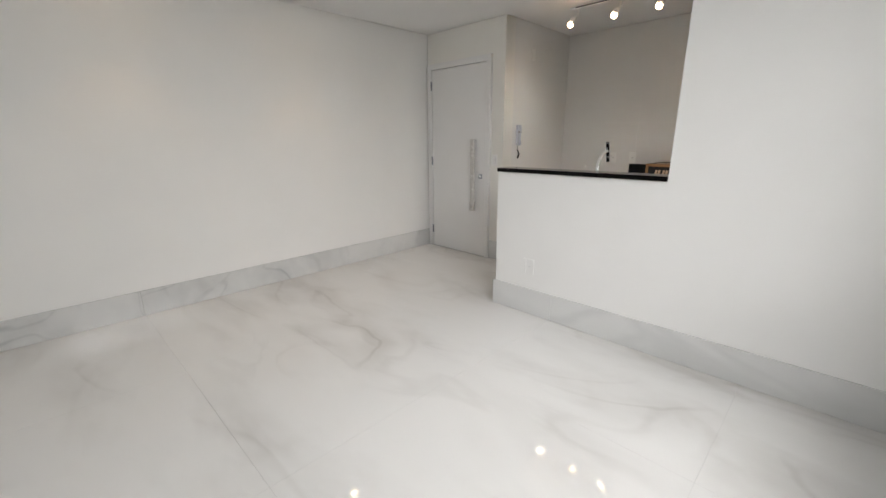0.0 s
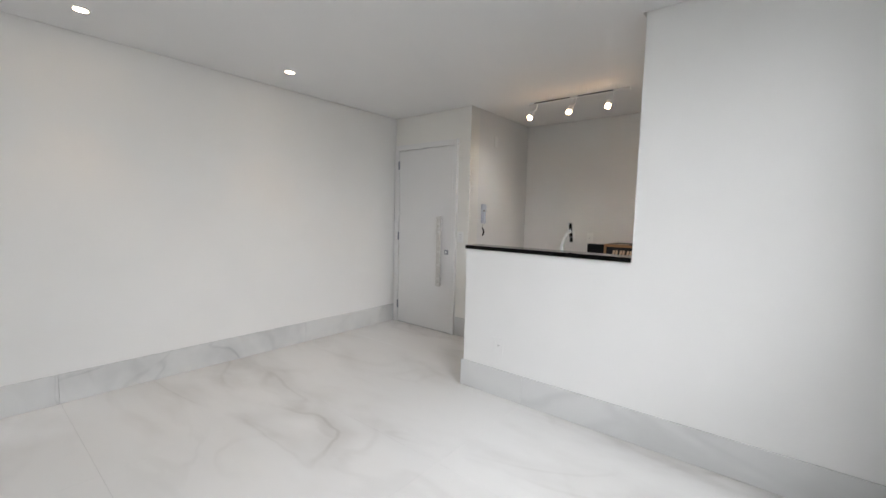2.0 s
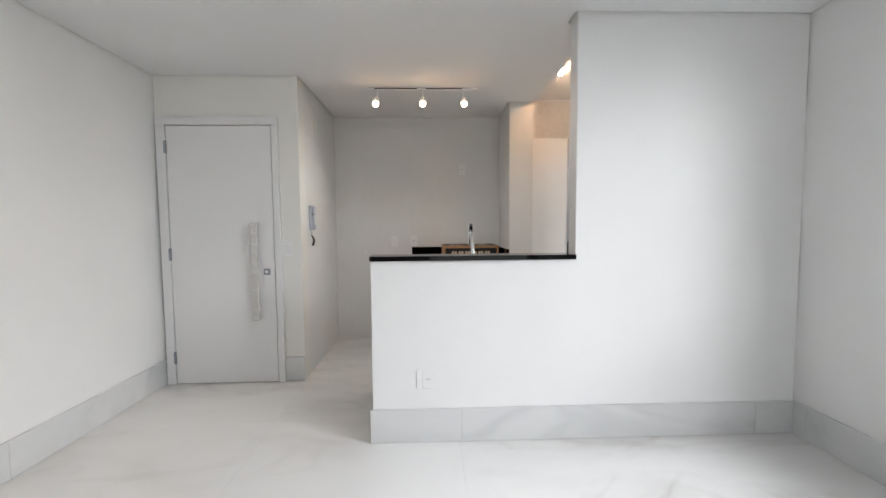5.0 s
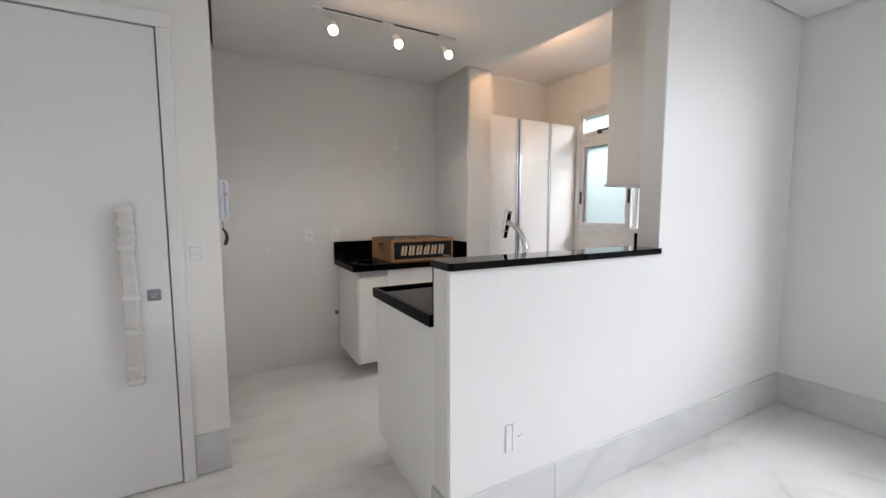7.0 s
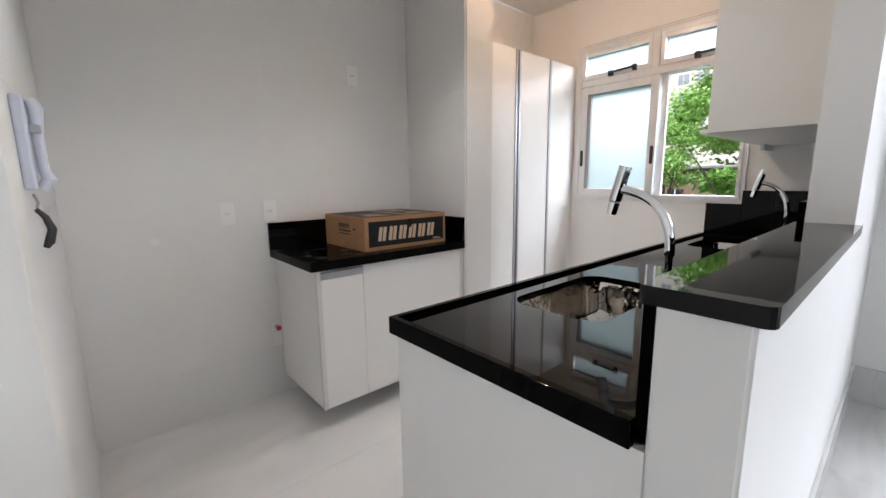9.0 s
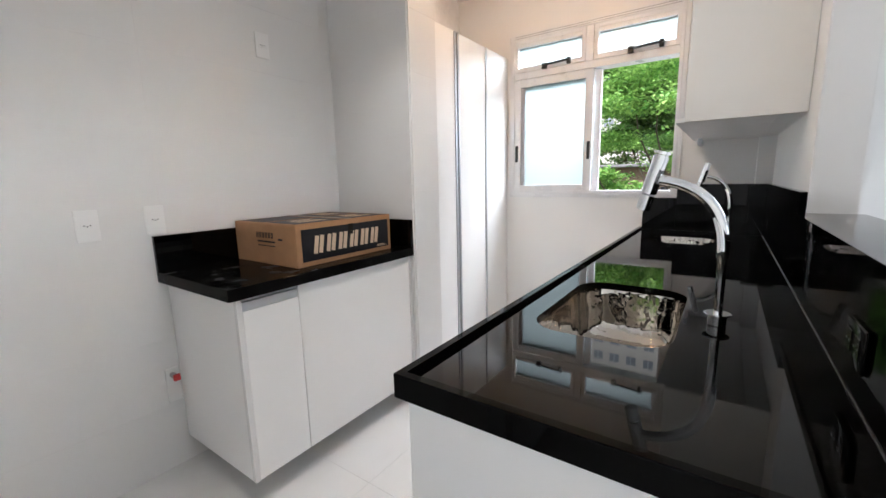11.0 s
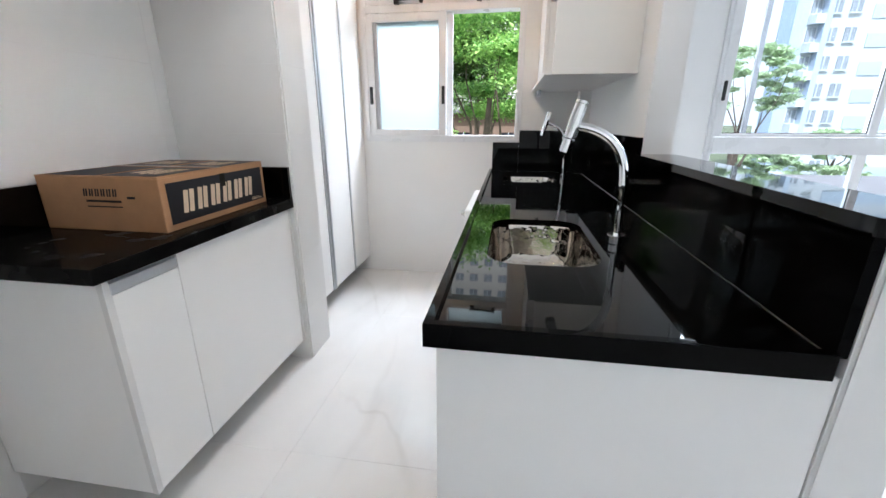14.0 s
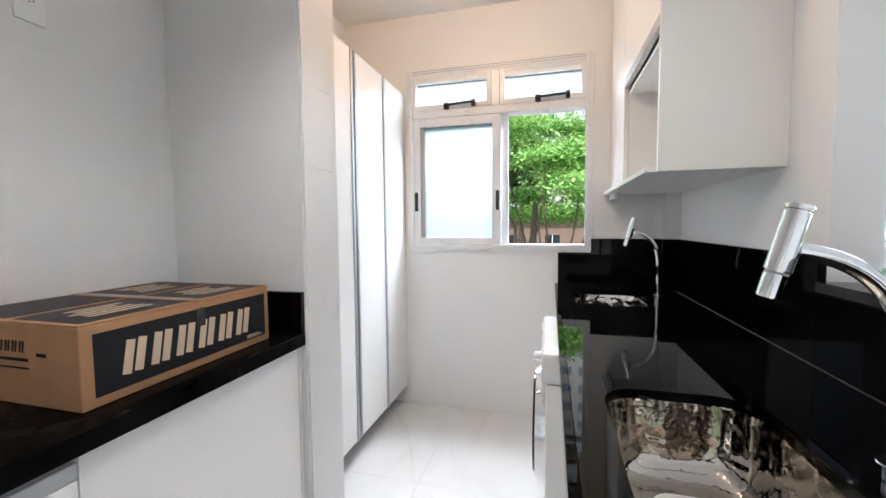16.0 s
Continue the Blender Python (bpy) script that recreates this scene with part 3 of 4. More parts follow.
def ring(y0, y1, z0, z1, w, x0, x1, bevel=0.002, wb=None):
    """A rectangular frame of bars w wide, in the plane of the east wall."""
    wb = w if wb is None else wb
    bm = box(x0, x1, y0, y0 + w, z0, z1, bevel, 1)
    add_box(bm, x0, x1, y1 - w, y1, z0, z1, bevel, 1)
    add_box(bm, x0, x1, y0 + w, y1 - w, z0, z0 + wb, bevel, 1)
    add_box(bm, x0, x1, y0 + w, y1 - w, z1 - w, z1, bevel, 1)
    return bm


def pane(name, y0, y1, z0, z1, x, material, parent, label=""):
    ob = part(name, box(x, x + 0.004, y0, y1, z0, z1), material, parent, label)
    ob.visible_shadow = False
    return ob


def gasket(y0, y1, z0, z1, x, parent):
    return part("gasket", ring(y0, y1, z0, z1, 0.0045, x - 0.003, x + 0.002, 0), DARK, parent, "dark rubber glazing gasket")


def pull_slot(y, z, parent):
    slot = part("sash_pull", box(XF - 0.004, XF + 0.012, y - 0.012, y + 0.012, z - 0.065, z + 0.065, 0.008, 3), BLACK, parent, "black recessed pull", True)
    return slot


kwin = thing("window_1", (XR, 4.37, KW["z0"]), "white aluminium kitchen window, lower half slid open, frosted panes", "window", kind="structure")
part("window_frame", ring(3.760, 4.975, 1.098, 2.33, 0.032, XF, XR + 0.10, wb=0.045), FRAME, kwin)
part("window_trim", ring(3.785, 4.955, 1.125, 2.312, 0.022, XF - 0.008, XF - 0.0005), FRAME, kwin)
# raised grey strips give the window head its shaded recess lines
for z in (2.2995, 2.3135):
    part("groove_shade", box(XF - 0.0095, XF - 0.0078, 3.812, 4.930, z, z + 0.0032), GREYPLASTIC, kwin, "grey strip in place of a groove's shade along the window head")
part("transom", box(XF + 0.002, XR + 0.10, 3.80, 4.943, 2.005, 2.055, 0.002, 1), FRAME, kwin)
part("mullion", box(XF + 0.003, XR + 0.10, 4.340, 4.392, 2.055, 2.298, 0.002, 1), FRAME, kwin)
for y0, y1 in ((3.803, 4.338), (4.394, 4.941)):
    vent = part("vent_sash", ring(y0, y1, 2.058, 2.295, 0.030, XF + 0.006, XR + 0.05, wb=0.034), FRAME, kwin)
    part("vent_head", box(XF + 0.010, XR + 0.05, y0 + 0.0305, y1 - 0.0305, 2.238, 2.2645, 0.002, 1), FRAME, vent)
    pane("pane", y0 + 0.030, y1 - 0.030, 2.092, 2.238, XR + 0.02, FROST, vent, "frosted pane")
    yc = (y0 + y1) / 2 - 0.065
    arm = part("vent_lever", tube([(XF - 0.020, yc - 0.100, 2.088), (XF - 0.020, yc + 0.100, 2.078)], 0.0085, 10), BLACK, vent, "black vent lever", True)
    part("lever_bracket", box(XF - 0.024, XF + 0.007, yc + 0.072, yc + 0.106, 2.052, 2.094, 0.003), BLACK, arm)
    part("lever_bracket", box(XF - 0.024, XF + 0.007, yc - 0.106, yc - 0.080, 2.060, 2.104, 0.003), BLACK, arm)
sash = part("sliding_sash", ring(4.330, 4.941, 1.146, 2.002, 0.056, XF + 0.004, XR + 0.018, wb=0.045), FRAME, kwin)
pane("pane", 4.386, 4.885, 1.191, 1.946, XR + 0.005, FROST, sash, "frosted pane")
part("glazing_bead", box(XF + 0.012, XR + 0.012, 4.853, 4.8845, 1.192, 1.945), GREYPLASTIC, sash, "grey glazing channel")
sash2 = part("sliding_sash", ring(4.285, 4.885, 1.146, 2.002, 0.045, XR + 0.030, XR + 0.060, wb=0.045), FRAME, kwin)
pane("pane", 4.33, 4.84, 1.190, 1.956, XR + 0.045, FROST, sash2, "frosted pane")
pull_slot(4.915, 1.44, sash)
pull_slot(4.352, 1.44, sash)
part("window_sill", box(XF - 0.004, XR + 0.13, 3.80, 4.943, 1.112, 1.146, 0.002, 1), FRAME, kwin)

lwin = thing("window_2", (XR, 1.44, LW["z0"]), "white aluminium living room window with clear sliding panes over fixed lower lights", "window", kind="structure")
part("window_frame", ring(0.405, 2.462, 0.69, 2.356, 0.045, XF, XR + 0.11), FRAME, lwin)
part("window_trim", ring(0.425, 2.44, 0.71, 2.336, 0.02, XF - 0.008, XF - 0.0005), FRAME, lwin)
part("transom", box(XF - 0.004, XR + 0.11, 0.45, 2.417, 1.030, 1.145, 0.003, 1), FRAME, lwin)
part("mullion", box(XR + 0.03, XR + 0.07, 1.400, 1.462, 0.735, 1.030, 0.002, 1), FRAME, lwin)
for y0, y1 in ((0.45, 1.395), (1.48, 2.417)):
    pane("pane", y0, y1, 0.735, 1.03, XR + 0.05, GLASS, lwin)
sash = part("sliding_sash", ring(1.415, 2.417, 1.147, 2.309, 0.05, XF + 0.006, XR + 0.02, wb=0.022), FRAME, lwin)
pane("pane", 1.465, 2.367, 1.169, 2.259, XR + 0.008, GLASS, sash)
gasket(1.465, 2.367, 1.169, 2.259, XR + 0.005, sash)
pull_slot(2.402, 1.45, sash)
part("screen_stile", box(XR + 0.035, XR + 0.055, 2.190, 2.222, 1.147, 2.309), GREYPLASTIC, lwin, "grey stile of the sliding screen")
sash = part("sliding_sash", ring(0.45, 1.452, 1.147, 2.309, 0.05, XR + 0.025, XR + 0.06, wb=0.022), FRAME, lwin)
pane("pane", 0.50, 1.402, 1.169, 2.259, XR + 0.04, GLASS, sash)
gasket(0.50, 1.402, 1.169, 2.259, XR + 0.037, sash)
pull_slot(1.29, 1.40, sash).location.x = 0.03

# ---- kitchen: sink counter ----
SY0, SY1, SX0 = 3.306, 3.984, -1.313


S1 = (-0.918, -0.385, 3.570, 3.890)
S2 = (0.655, 1.10, 3.53, 3.89)
counter = thing("sink_worktop", (0, 3.65, 0.84), "polished black granite worktop with raised rim on white units", "worktop")
part("worktop_slab", slab_with_holes(SX0 + 0.02, XR, SY0, SY1 - 0.02, 0.86, 0.882, [rounded(*S1, 0.085), rounded(*S2, 0.08)]), GRANITE, counter)
bm = prism([(SX0, SY0), (SX0 + 0.02, SY0), (SX0 + 0.02, SY1 - 0.02), (XR, SY1 - 0.02), (XR, SY1), (SX0, SY1)], 0.847, 0.896)
bmesh.ops.bevel(bm, geom=bm.edges[:], offset=0.002, segments=2, profile=0.5, affect="EDGES")
part("raised_rim", bm, RIM, counter)
splash = thing("sink_splashback", (0, 3.30, 0.88), "polished black granite splashback along the wall behind the sinks", "splashback")
part("splash_panel", box(-1.300, -0.1, 3.2855, 3.3055, 0.883, 1.0875, 0.001, 1), SPLASH, splash)
part("splash_panel", box(-0.0995, 1.18, 3.2855, 3.3055, 0.883, 1.185, 0.001, 1), SPLASH, splash)
bm = box(1.16, 1.1795, 3.3058, 3.385, 0.883, 1.185, 0.001, 1)
add_box(bm, 1.18, 1.25, 3.3655, 3.385, 0.883, 1.185, 0.001, 1)
part("splash_return", bm, GRANITE, splash)
bm = box(1.25, XR - 0.0005, 3.3655, 3.767, 0.883, 1.185, 0.001, 1)
add_box(bm, 1.25, XR - 0.0005, 3.7675, 3.965, 0.883, 1.097, 0.001, 1)
part("splash_end", bm, GRANITE, splash)
part("sealant_line", box(SX0 + 0.02, 1.16, 3.3056, 3.3075, 0.8822, 0.8842), DARKSEAL, splash)
for px, pz, label in ((-0.945, 0.973, "black double power socket on the black splashback beside the kitchen sink"), (0.90, 0.973, "black power socket on the black splashback beside the utility sink")):
    outlet = thing("black_socket", (px, 3.3055, pz), label, "socket")
    w = 0.055 if px < 0 else 0.036
    part("plate", box(px - w, px + w, 3.3057, 3.3125, pz - 0.036, pz + 0.036, 0.003), GLOSSBLACK, outlet, smooth=True)
    for dx in (-0.024, 0.024) if px < 0 else (0,):
        insert = part("insert", box(px + dx - 0.017, px + dx + 0.017, 3.3127, 3.3145, pz - 0.018, pz + 0.018, 0.001), GLOSSBLACK, outlet)
        for hx in (-0.008, 0.008):
            part("pin_hole", add_cyl(bmesh.new(), pose(px + dx + hx, 3.3148, pz, 90), 0.0024, 0.0008, 10), BLACK, insert)
bar = thing("bar_top", (-0.7, 3.235, 1.088), "polished black granite bar top on the white half wall", "worktop")
corner = [(-1.297, 3.147), (-1.3045, 3.149), (-1.310, 3.1545), (-1.312, 3.162), (-1.312, 3.298), (-1.3095, 3.3045), (-1.306, 3.309), (-1.300, 3.310)]
bm = prism([(-0.1005, 3.147)] + corner + [(-0.1005, 3.310)], 1.100, 1.117)
merge(bm, prism([(-1.290, 3.147)] + corner + [(-1.290, 3.310)], 1.0885, 1.100))
add_box(bm, -1.290, -0.1005, 3.147, 3.1645, 1.089, 1.100)
add_box(bm, -1.290, -0.1005, 3.2925, 3.310, 1.089, 1.100)
part("bar_slab", bm, GRANITE, bar)


def sink_bowl(name, s, depth, label):
    x0, x1, y0, y1 = s
    root = thing(name, ((x0 + x1) / 2, (y0 + y1) / 2, 0.86 - depth), label, "sink")
    bm = bmesh.new()
    rings = []
    for inset, z, r in ((-0.012, 0.8595, 0.09), (0.0, 0.8585, 0.085), (0.003, 0.84, 0.085), (0.010, 0.86 - depth + 0.06, 0.085), (0.018, 0.86 - depth + 0.032, 0.08), (0.034, 0.86 - depth + 0.012, 0.075), (0.06, 0.86 - depth + 0.002, 0.06), (0.09, 0.86 - depth, 0.05), (0.15, 0.86 - depth - 0.004, 0.006)):
        rings.append([bm.verts.new((x, y, z)) for x, y in rounded(x0 + inset, x1 - inset, y0 + inset, y1 - inset, r)])
    for a, b in zip(rings, rings[1:]):
        for k in range(len(a)):
            bm.faces.new((a[k], a[(k + 1) % len(a)], b[(k + 1) % len(a)], b[k]))
    bm.faces.new(rings[-1])
    part("bowl", bm, STEEL, root, smooth=True)
    cx, cy, z = (x0 + x1) / 2, (y0 + y1) / 2, 0.86 - depth
    drain = part("drain", add_cyl(bmesh.new(), Matrix.Translation((cx, cy, z + 0.001)), 0.045, 0.006, 28, bevel=0.002), CHROME, root, smooth=True)
    part("drain_cap", add_cyl(bmesh.new(), Matrix.Translation((cx, cy, z + 0.009)), 0.030, 0.008, 24, bevel=0.002), STEEL, drain, smooth=True)
    return root


sink_bowl("kitchen_sink", S1, 0.17, "polished stainless steel undermount sink in the black worktop")
sink_bowl("utility_sink", S2, 0.15, "small polished steel undermount sink near the kitchen window")


def bezier(p0, p1, p2, p3, n):
    return [tuple((1 - t) ** 3 * a + 3 * (1 - t) ** 2 * t * b + 3 * (1 - t) * t * t * c + t ** 3 * d for a, b, c, d in zip(p0, p1, p2, p3)) for t in [k / n for k in range(n + 1)]]


def faucet(x, y, s, label):
    root = thing("faucet", (x, y, 0.882), label, "faucet")
    base = part("base", add_cyl(bmesh.new(), Matrix.Translation((x, y, 0.896)), 0.020 * s, 0.026, 28, bevel=0.002), CHROME, root, smooth=True)
    part("base_flange", add_cyl(bmesh.new(), Matrix.Translation((x, y, 0.9105)), 0.029 * s, 0.004, 28, bevel=0.0015), CHROME, base, smooth=True)
    pts = [(x, y, 0.905), (x, y, 1.00), (x, y, 1.045), (x, y, 1.050)] + bezier((x, y, 1.07), (x, y + 0.003, 1.16), (x, y + 0.045 * s, 1.222), (x, y + 0.145 * s, 1.236), 14)
    part("spout", tube(pts, [0.0100 * s] * 3 + [0.0135 * s] * (len(pts) - 3), 16), CHROME, root, smooth=True)
    d = Vector((0.0, 0.036, -0.135)).normalized()
    a = Vector((x, y + 0.144 * s, 1.298))
    ax = look(a, a - d)
    body = part("head", add_cyl(bmesh.new(), Matrix.Translation(d * 0.05) @ ax, 0.0185 * s, 0.10, 28, bevel=0.003), CHROME, root, smooth=True)
    part("nozzle", add_cyl(bmesh.new(), Matrix.Translation(d * 0.122) @ ax, 0.017 * s, 0.040, 28, bevel=0.002), CHROME, body, smooth=True)
    part("nozzle_ring", add_cyl(bmesh.new(), Matrix.Translation(d * 0.1012) @ ax, 0.0158 * s, 0.004, 24), GREYPLASTIC, body, smooth=True)
    part("lever_cap", add_cyl(bmesh.new(), Matrix.Translation(d * -0.005) @ ax, 0.020 * s, 0.008, 28, bevel=0.002), CHROME, body, smooth=True)
    return root


faucet(-0.672, 3.495, 1.0, "polished chrome swan-neck mixer tap behind the kitchen sink")
faucet(0.855, 3.476, 0.82, "smaller polished chrome swan-neck tap behind the utility sink")


# ---- cabinets ----
def profile_handle(name, x0, x1, y, z, parent):
    """A horizontal aluminium pull along the top of a door that faces +y or -y."""
    return part(name, box(x0, x1, y - 0.011, y + 0.011, z - 0.017, z + 0.017, 0.002, 1), ALU, parent, "aluminium profile pull")


unit = thing("sink_cabinet", (-0.45, 3.62, 0.10), "white laminate base cabinet under the black sink worktop", "cabinet")
part("end_panel", box(-1.300, -1.282, 3.287, 3.960, 0.10, 0.8465, 0.001, 1), LAMINATE, unit)
for x0, x1 in ((-1.2815, -0.06), (0.56, 1.262)):
    part("body", box(x0, x1, 3.287 if x0 < 0 else 3.39, 3.935, 0.10, 0.69), LAMINATE, unit)
    part("plinth", box(x0, x1, 3.30 if x0 < 0 else 3.39, 3.88, 0.0, 0.0995), LAMINATE, unit)
for x0, w in ((-1.2795, 0.4035), (-0.873, 0.4035), (-0.4665, 0.4035), (0.562, 0.35), (0.915, 0.345)):
    door_part = part("door", box(x0, x0 + w, 3.937, 3.957, 0.103, 0.800, 0.001, 1), LAMINATE, unit)
    profile_handle("handle", x0, x0 + w, 3.947, 0.820, door_part)

hob = thing("hob_cabinet", (-0.64, 5.16, 0.12), "wall-hung white laminate cabinet under the black counter with the box", "cabinet")
part("side_panel", box(-1.130, -1.112, 4.905, Y_BACK - 0.003, 0.12, 0.847, 0.001, 1), LAMINATE, hob)
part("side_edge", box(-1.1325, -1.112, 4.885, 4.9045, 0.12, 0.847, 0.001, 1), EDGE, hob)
part("body", box(-1.1115, -0.180, 4.905, Y_BACK - 0.003, 0.12, 0.847), LAMINATE, hob)
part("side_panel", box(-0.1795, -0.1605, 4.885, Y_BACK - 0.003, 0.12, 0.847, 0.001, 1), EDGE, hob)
d1 = part("door", box(-1.1105, -0.880, 4.887, 4.9045, 0.122, 0.797, 0.001, 1), LAMINATE, hob)
profile_handle("handle", -1.1105, -0.880, 4.897, 0.815, d1)
part("door", box(-0.8770, -0.182, 4.887, 4.9045, 0.122, 0.844, 0.001, 1), LAMINATE, hob)
top = thing("hob_worktop", (-0.66, 5.15, 0.835), "black granite counter, dusty, with splashback, on the wall-hung cabinet", "worktop")
part("worktop_slab", box(-1.165, -0.1565, 4.868, Y_BACK - 0.002, 0.848, 0.893, 0.002, 1), DUSTY, top)
part("splash_panel", box(-1.165, -0.1565, Y_BACK - 0.022, Y_BACK - 0.002, 0.8935, 1.045, 0.001, 1), GRANITE, top)
part("splash_return", box(-0.1765, -0.1565, 4.870, Y_BACK - 0.0225, 0.8935, 1.043, 0.001, 1), GRANITE, top)

tall = thing("tall_cupboard", (0.68, 5.2, 0.11), "tall wall-hung white laminate cupboard with three doors beside the window", "cabinet")
part("body", box(0.0785, 1.262, 5.022, Y_BACK, 0.13, 2.175), LAMINATE, tall)
for x0, x1 in ((0.0785, 0.476), (0.530, 0.886), (0.918, 1.262)):
    part("door", box(x0, x1, 5.000, 5.0205, 0.128, 2.178, 0.001, 1), LAMINATE, tall)
for x0, x1 in ((0.4765, 0.4935), (0.5125, 0.5295), (0.8865, 0.9055)):
    part("handle", box(x0, x1, 4.992, 5.0215, 0.128, 2.178, 0.001, 1), ALU, tall, "full-height aluminium edge pull")

upper = thing("wall_cabinet", (0.69, 3.46, 1.455), "white laminate wall cabinet with an open niche above the sink worktop", "cabinet")
part("side_panel", box(0.108, 0.126, 3.286, 3.660, 1.456, H2 - 0.002, 0.001, 1), CREAM, upper)
part("bottom_panel", box(0.1265, 1.262, 3.366, 3.695, 1.456, 1.474, 0.001, 1), LAMINATE, upper)
part("bottom_panel_back", box(0.1265, 1.179, 3.286, 3.3655, 1.456, 1.474), LAMINATE, upper)
part("back_panel", box(0.1265, 1.179, 3.286, 3.300, 1.4745, H2 - 0.002), LAMINATE, upper)
part("niche_top", box(0.1265, 0.800, 3.301, 3.636, 1.920, 1.938), LAMINATE, upper)
part("niche_side", box(0.800, 0.818, 3.3665, 3.636, 1.4745, 1.938), LAMINATE, upper)
d1 = part("door", box(0.1265, 0.798, 3.638, 3.659, 1.990, H2 - 0.002, 0.001, 1), LAMINATE, upper)
profile_handle("handle", 0.1265, 0.798, 3.650, 1.966, d1)
d2 = part("door", box(0.801, 1.262, 3.638, 3.659, 1.476, H2 - 0.002, 0.001, 1), LAMINATE, upper)
profile_handle("handle", 1.05, 1.262, 3.652, 1.438, d2)

# washing machine
wm = thing("washing_machine", (0.25, 3.75, 0.0), "white front-loading washing machine under the black worktop", "appliance")
part("body", box(-0.05, 0.55, 3.42, 4.024, 0.015, 0.735, 0.012, 3), PLASTIC, wm, smooth=True)
panel = part("control_panel", box(-0.05, 0.55, 3.93, 4.040, 0.738, 0.842, 0.014, 3), PLASTIC, wm, smooth=True)
part("knob", add_cyl(bmesh.new(), pose(0.06, 4.052, 0.800, 90), 0.018, 0.030, 24, bevel=0.004), CHROME, panel, "chrome dial", True)
part("drawer_grip", box(0.37, 0.52, 4.0405, 4.046, 0.765, 0.815, 0.003), PLASTIC, panel)
wd = part("door", add_cyl(bmesh.new(), pose(0.25, 4.040, 0.475, 90), 0.235, 0.044, 48, bevel=0.012), CHROME, wm, "chrome-rimmed round door", True)
part("door_glass", add_cyl(bmesh.new(), pose(0.25, 4.064, 0.475, 90), 0.200, 0.014, 40, bevel=0.005), DARKGLASS, wd, "dark glass", True)
for fx in (0.0, 0.5):
    for fy in (3.50, 3.95):
        part("foot", add_cyl(bmesh.new(), Matrix.Translation((fx, fy, 0.008)), 0.02, 0.016, 14), BLACK, wm)

# ---- cardboard box ----
bx = thing("cardboard_box", (-0.55, 5.2, 0.893), "closed brown cardboard appliance box printed black, on the hob counter", "box")
BX0, BX1, BY0, BY1, BZ0, BZ1 = -0.825, -0.249, 4.950, 5.42, 0.893, 1.078
part("carton", box(BX0, BX1, BY0, BY1, BZ0, BZ1 - 0.004, 0.003, 2), CARD, bx)
part("flap", box(BX0, BX1, BY0, (BY0 + BY1) / 2 - 0.002, BZ1 - 0.0038, BZ1, 0.001, 1), CARD, bx)
part("flap", box(BX0, BX1, (BY0 + BY1) / 2 + 0.002, BY1, BZ1 - 0.0038, BZ1, 0.001, 1), CARD, bx)
part("front_print", box(BX0 + 0.026, BX1 - 0.020, BY0 - 0.0010, BY0 - 0.0003, BZ0 + 0.022, BZ1 - 0.024), CARDINK, bx, "black printed panel with pale plain marks")
bm = bmesh.new()
yc = (BY0 + BY1) / 2
for (x0, x1, y0, y1) in ((BX0 + 0.016, -0.550, BY0 + 0.018, yc - 0.012), (-0.510, BX1 - 0.016, BY0 + 0.018, yc - 0.012), (BX0 + 0.016, -0.550, yc + 0.012, BY1 - 0.018), (-0.510, BX1 - 0.016, yc + 0.012, BY1 - 0.018)):
    add_box(bm, x0, x1, y0, y1, BZ1 + 0.0003, BZ1 + 0.0009)
part("top_print", bm, CARDINK, bx, "black printed patches")
bm = bmesh.new()
rng = random.Random(4)
for (x0, x1, y0, y1) in ((BX0 + 0.06, -0.60, BY0 + 0.06, yc - 0.05), (-0.47, BX1 - 0.06, BY0 + 0.06, yc - 0.05), (-0.47, BX1 - 0.06, yc + 0.05, BY1 - 0.05)):
    for k in range(5):
        yy = y0 + (y1 - y0) * (k + 0.5) / 5
        part("top_mark", box(x0 + rng.uniform(0, 0.03), x1 - rng.uniform(0, 0.05), yy - 0.006, yy + 0.006, BZ1 + 0.0012, BZ1 + 0.0016), CARDLIGHT, bx)
part("tape", box(-0.545, -0.515, BY0 - 0.0018, BY1, BZ1 + 0.0018, BZ1 + 0.0022), TAPE, bx)
part("tape", box(-0.540, -0.512, BY0 - 0.0030, BY0 - 0.0024, BZ1 - 0.072, BZ1 - 0.022), TAPEDARK, bx, "glossy clear tape over the black print")


def strokes(rows, x0, z0, w, h, y, t):
    """Plain slanting strokes, each a pair of corners in units of one sixth of the row's width."""
    bm = bmesh.new()
    for c, (ax, az, cx, cz) in rows:
        px, pz = x0 + w * (c + ax * 0.82) / 6, z0 + h * az
        qx, qz = x0 + w * (c + cx * 0.82) / 6, z0 + h * cz
        d = Vector((qx - px, 0, qz - pz))
        n = Vector((-d.z, 0, d.x)).normalized() * t / 2
        e = d.normalized() * t * 0.45
        vs = [bm.verts.new(v) for v in (Vector((px, y, pz)) - e + n, Vector((px, y, pz)) - e - n, Vector((qx, y, qz)) + e - n, Vector((qx, y, qz)) + e + n)]
        bm.faces.new(vs)
    geo = bmesh.ops.extrude_face_region(bm, geom=bm.faces[:])
    bmesh.ops.translate(bm, verts=[g for g in geo["geom"] if isinstance(g, bmesh.types.BMVert)], vec=(0, 0.0004, 0))
    return bm


BLOCK = [(0.08, 0.04, 0.26, 0.96), (0.58, 0.04, 0.76, 0.96)]
MARKS = [(c, shape) for c in range(6) for shape in BLOCK]
for mark in MARKS:
    part("front_mark", strokes([mark], -0.735, 0.951, 0.41, 0.064, BY0 - 0.0018, 0.021), CARDLIGHT, bx, "pale plain bar")
bm = bmesh.new()
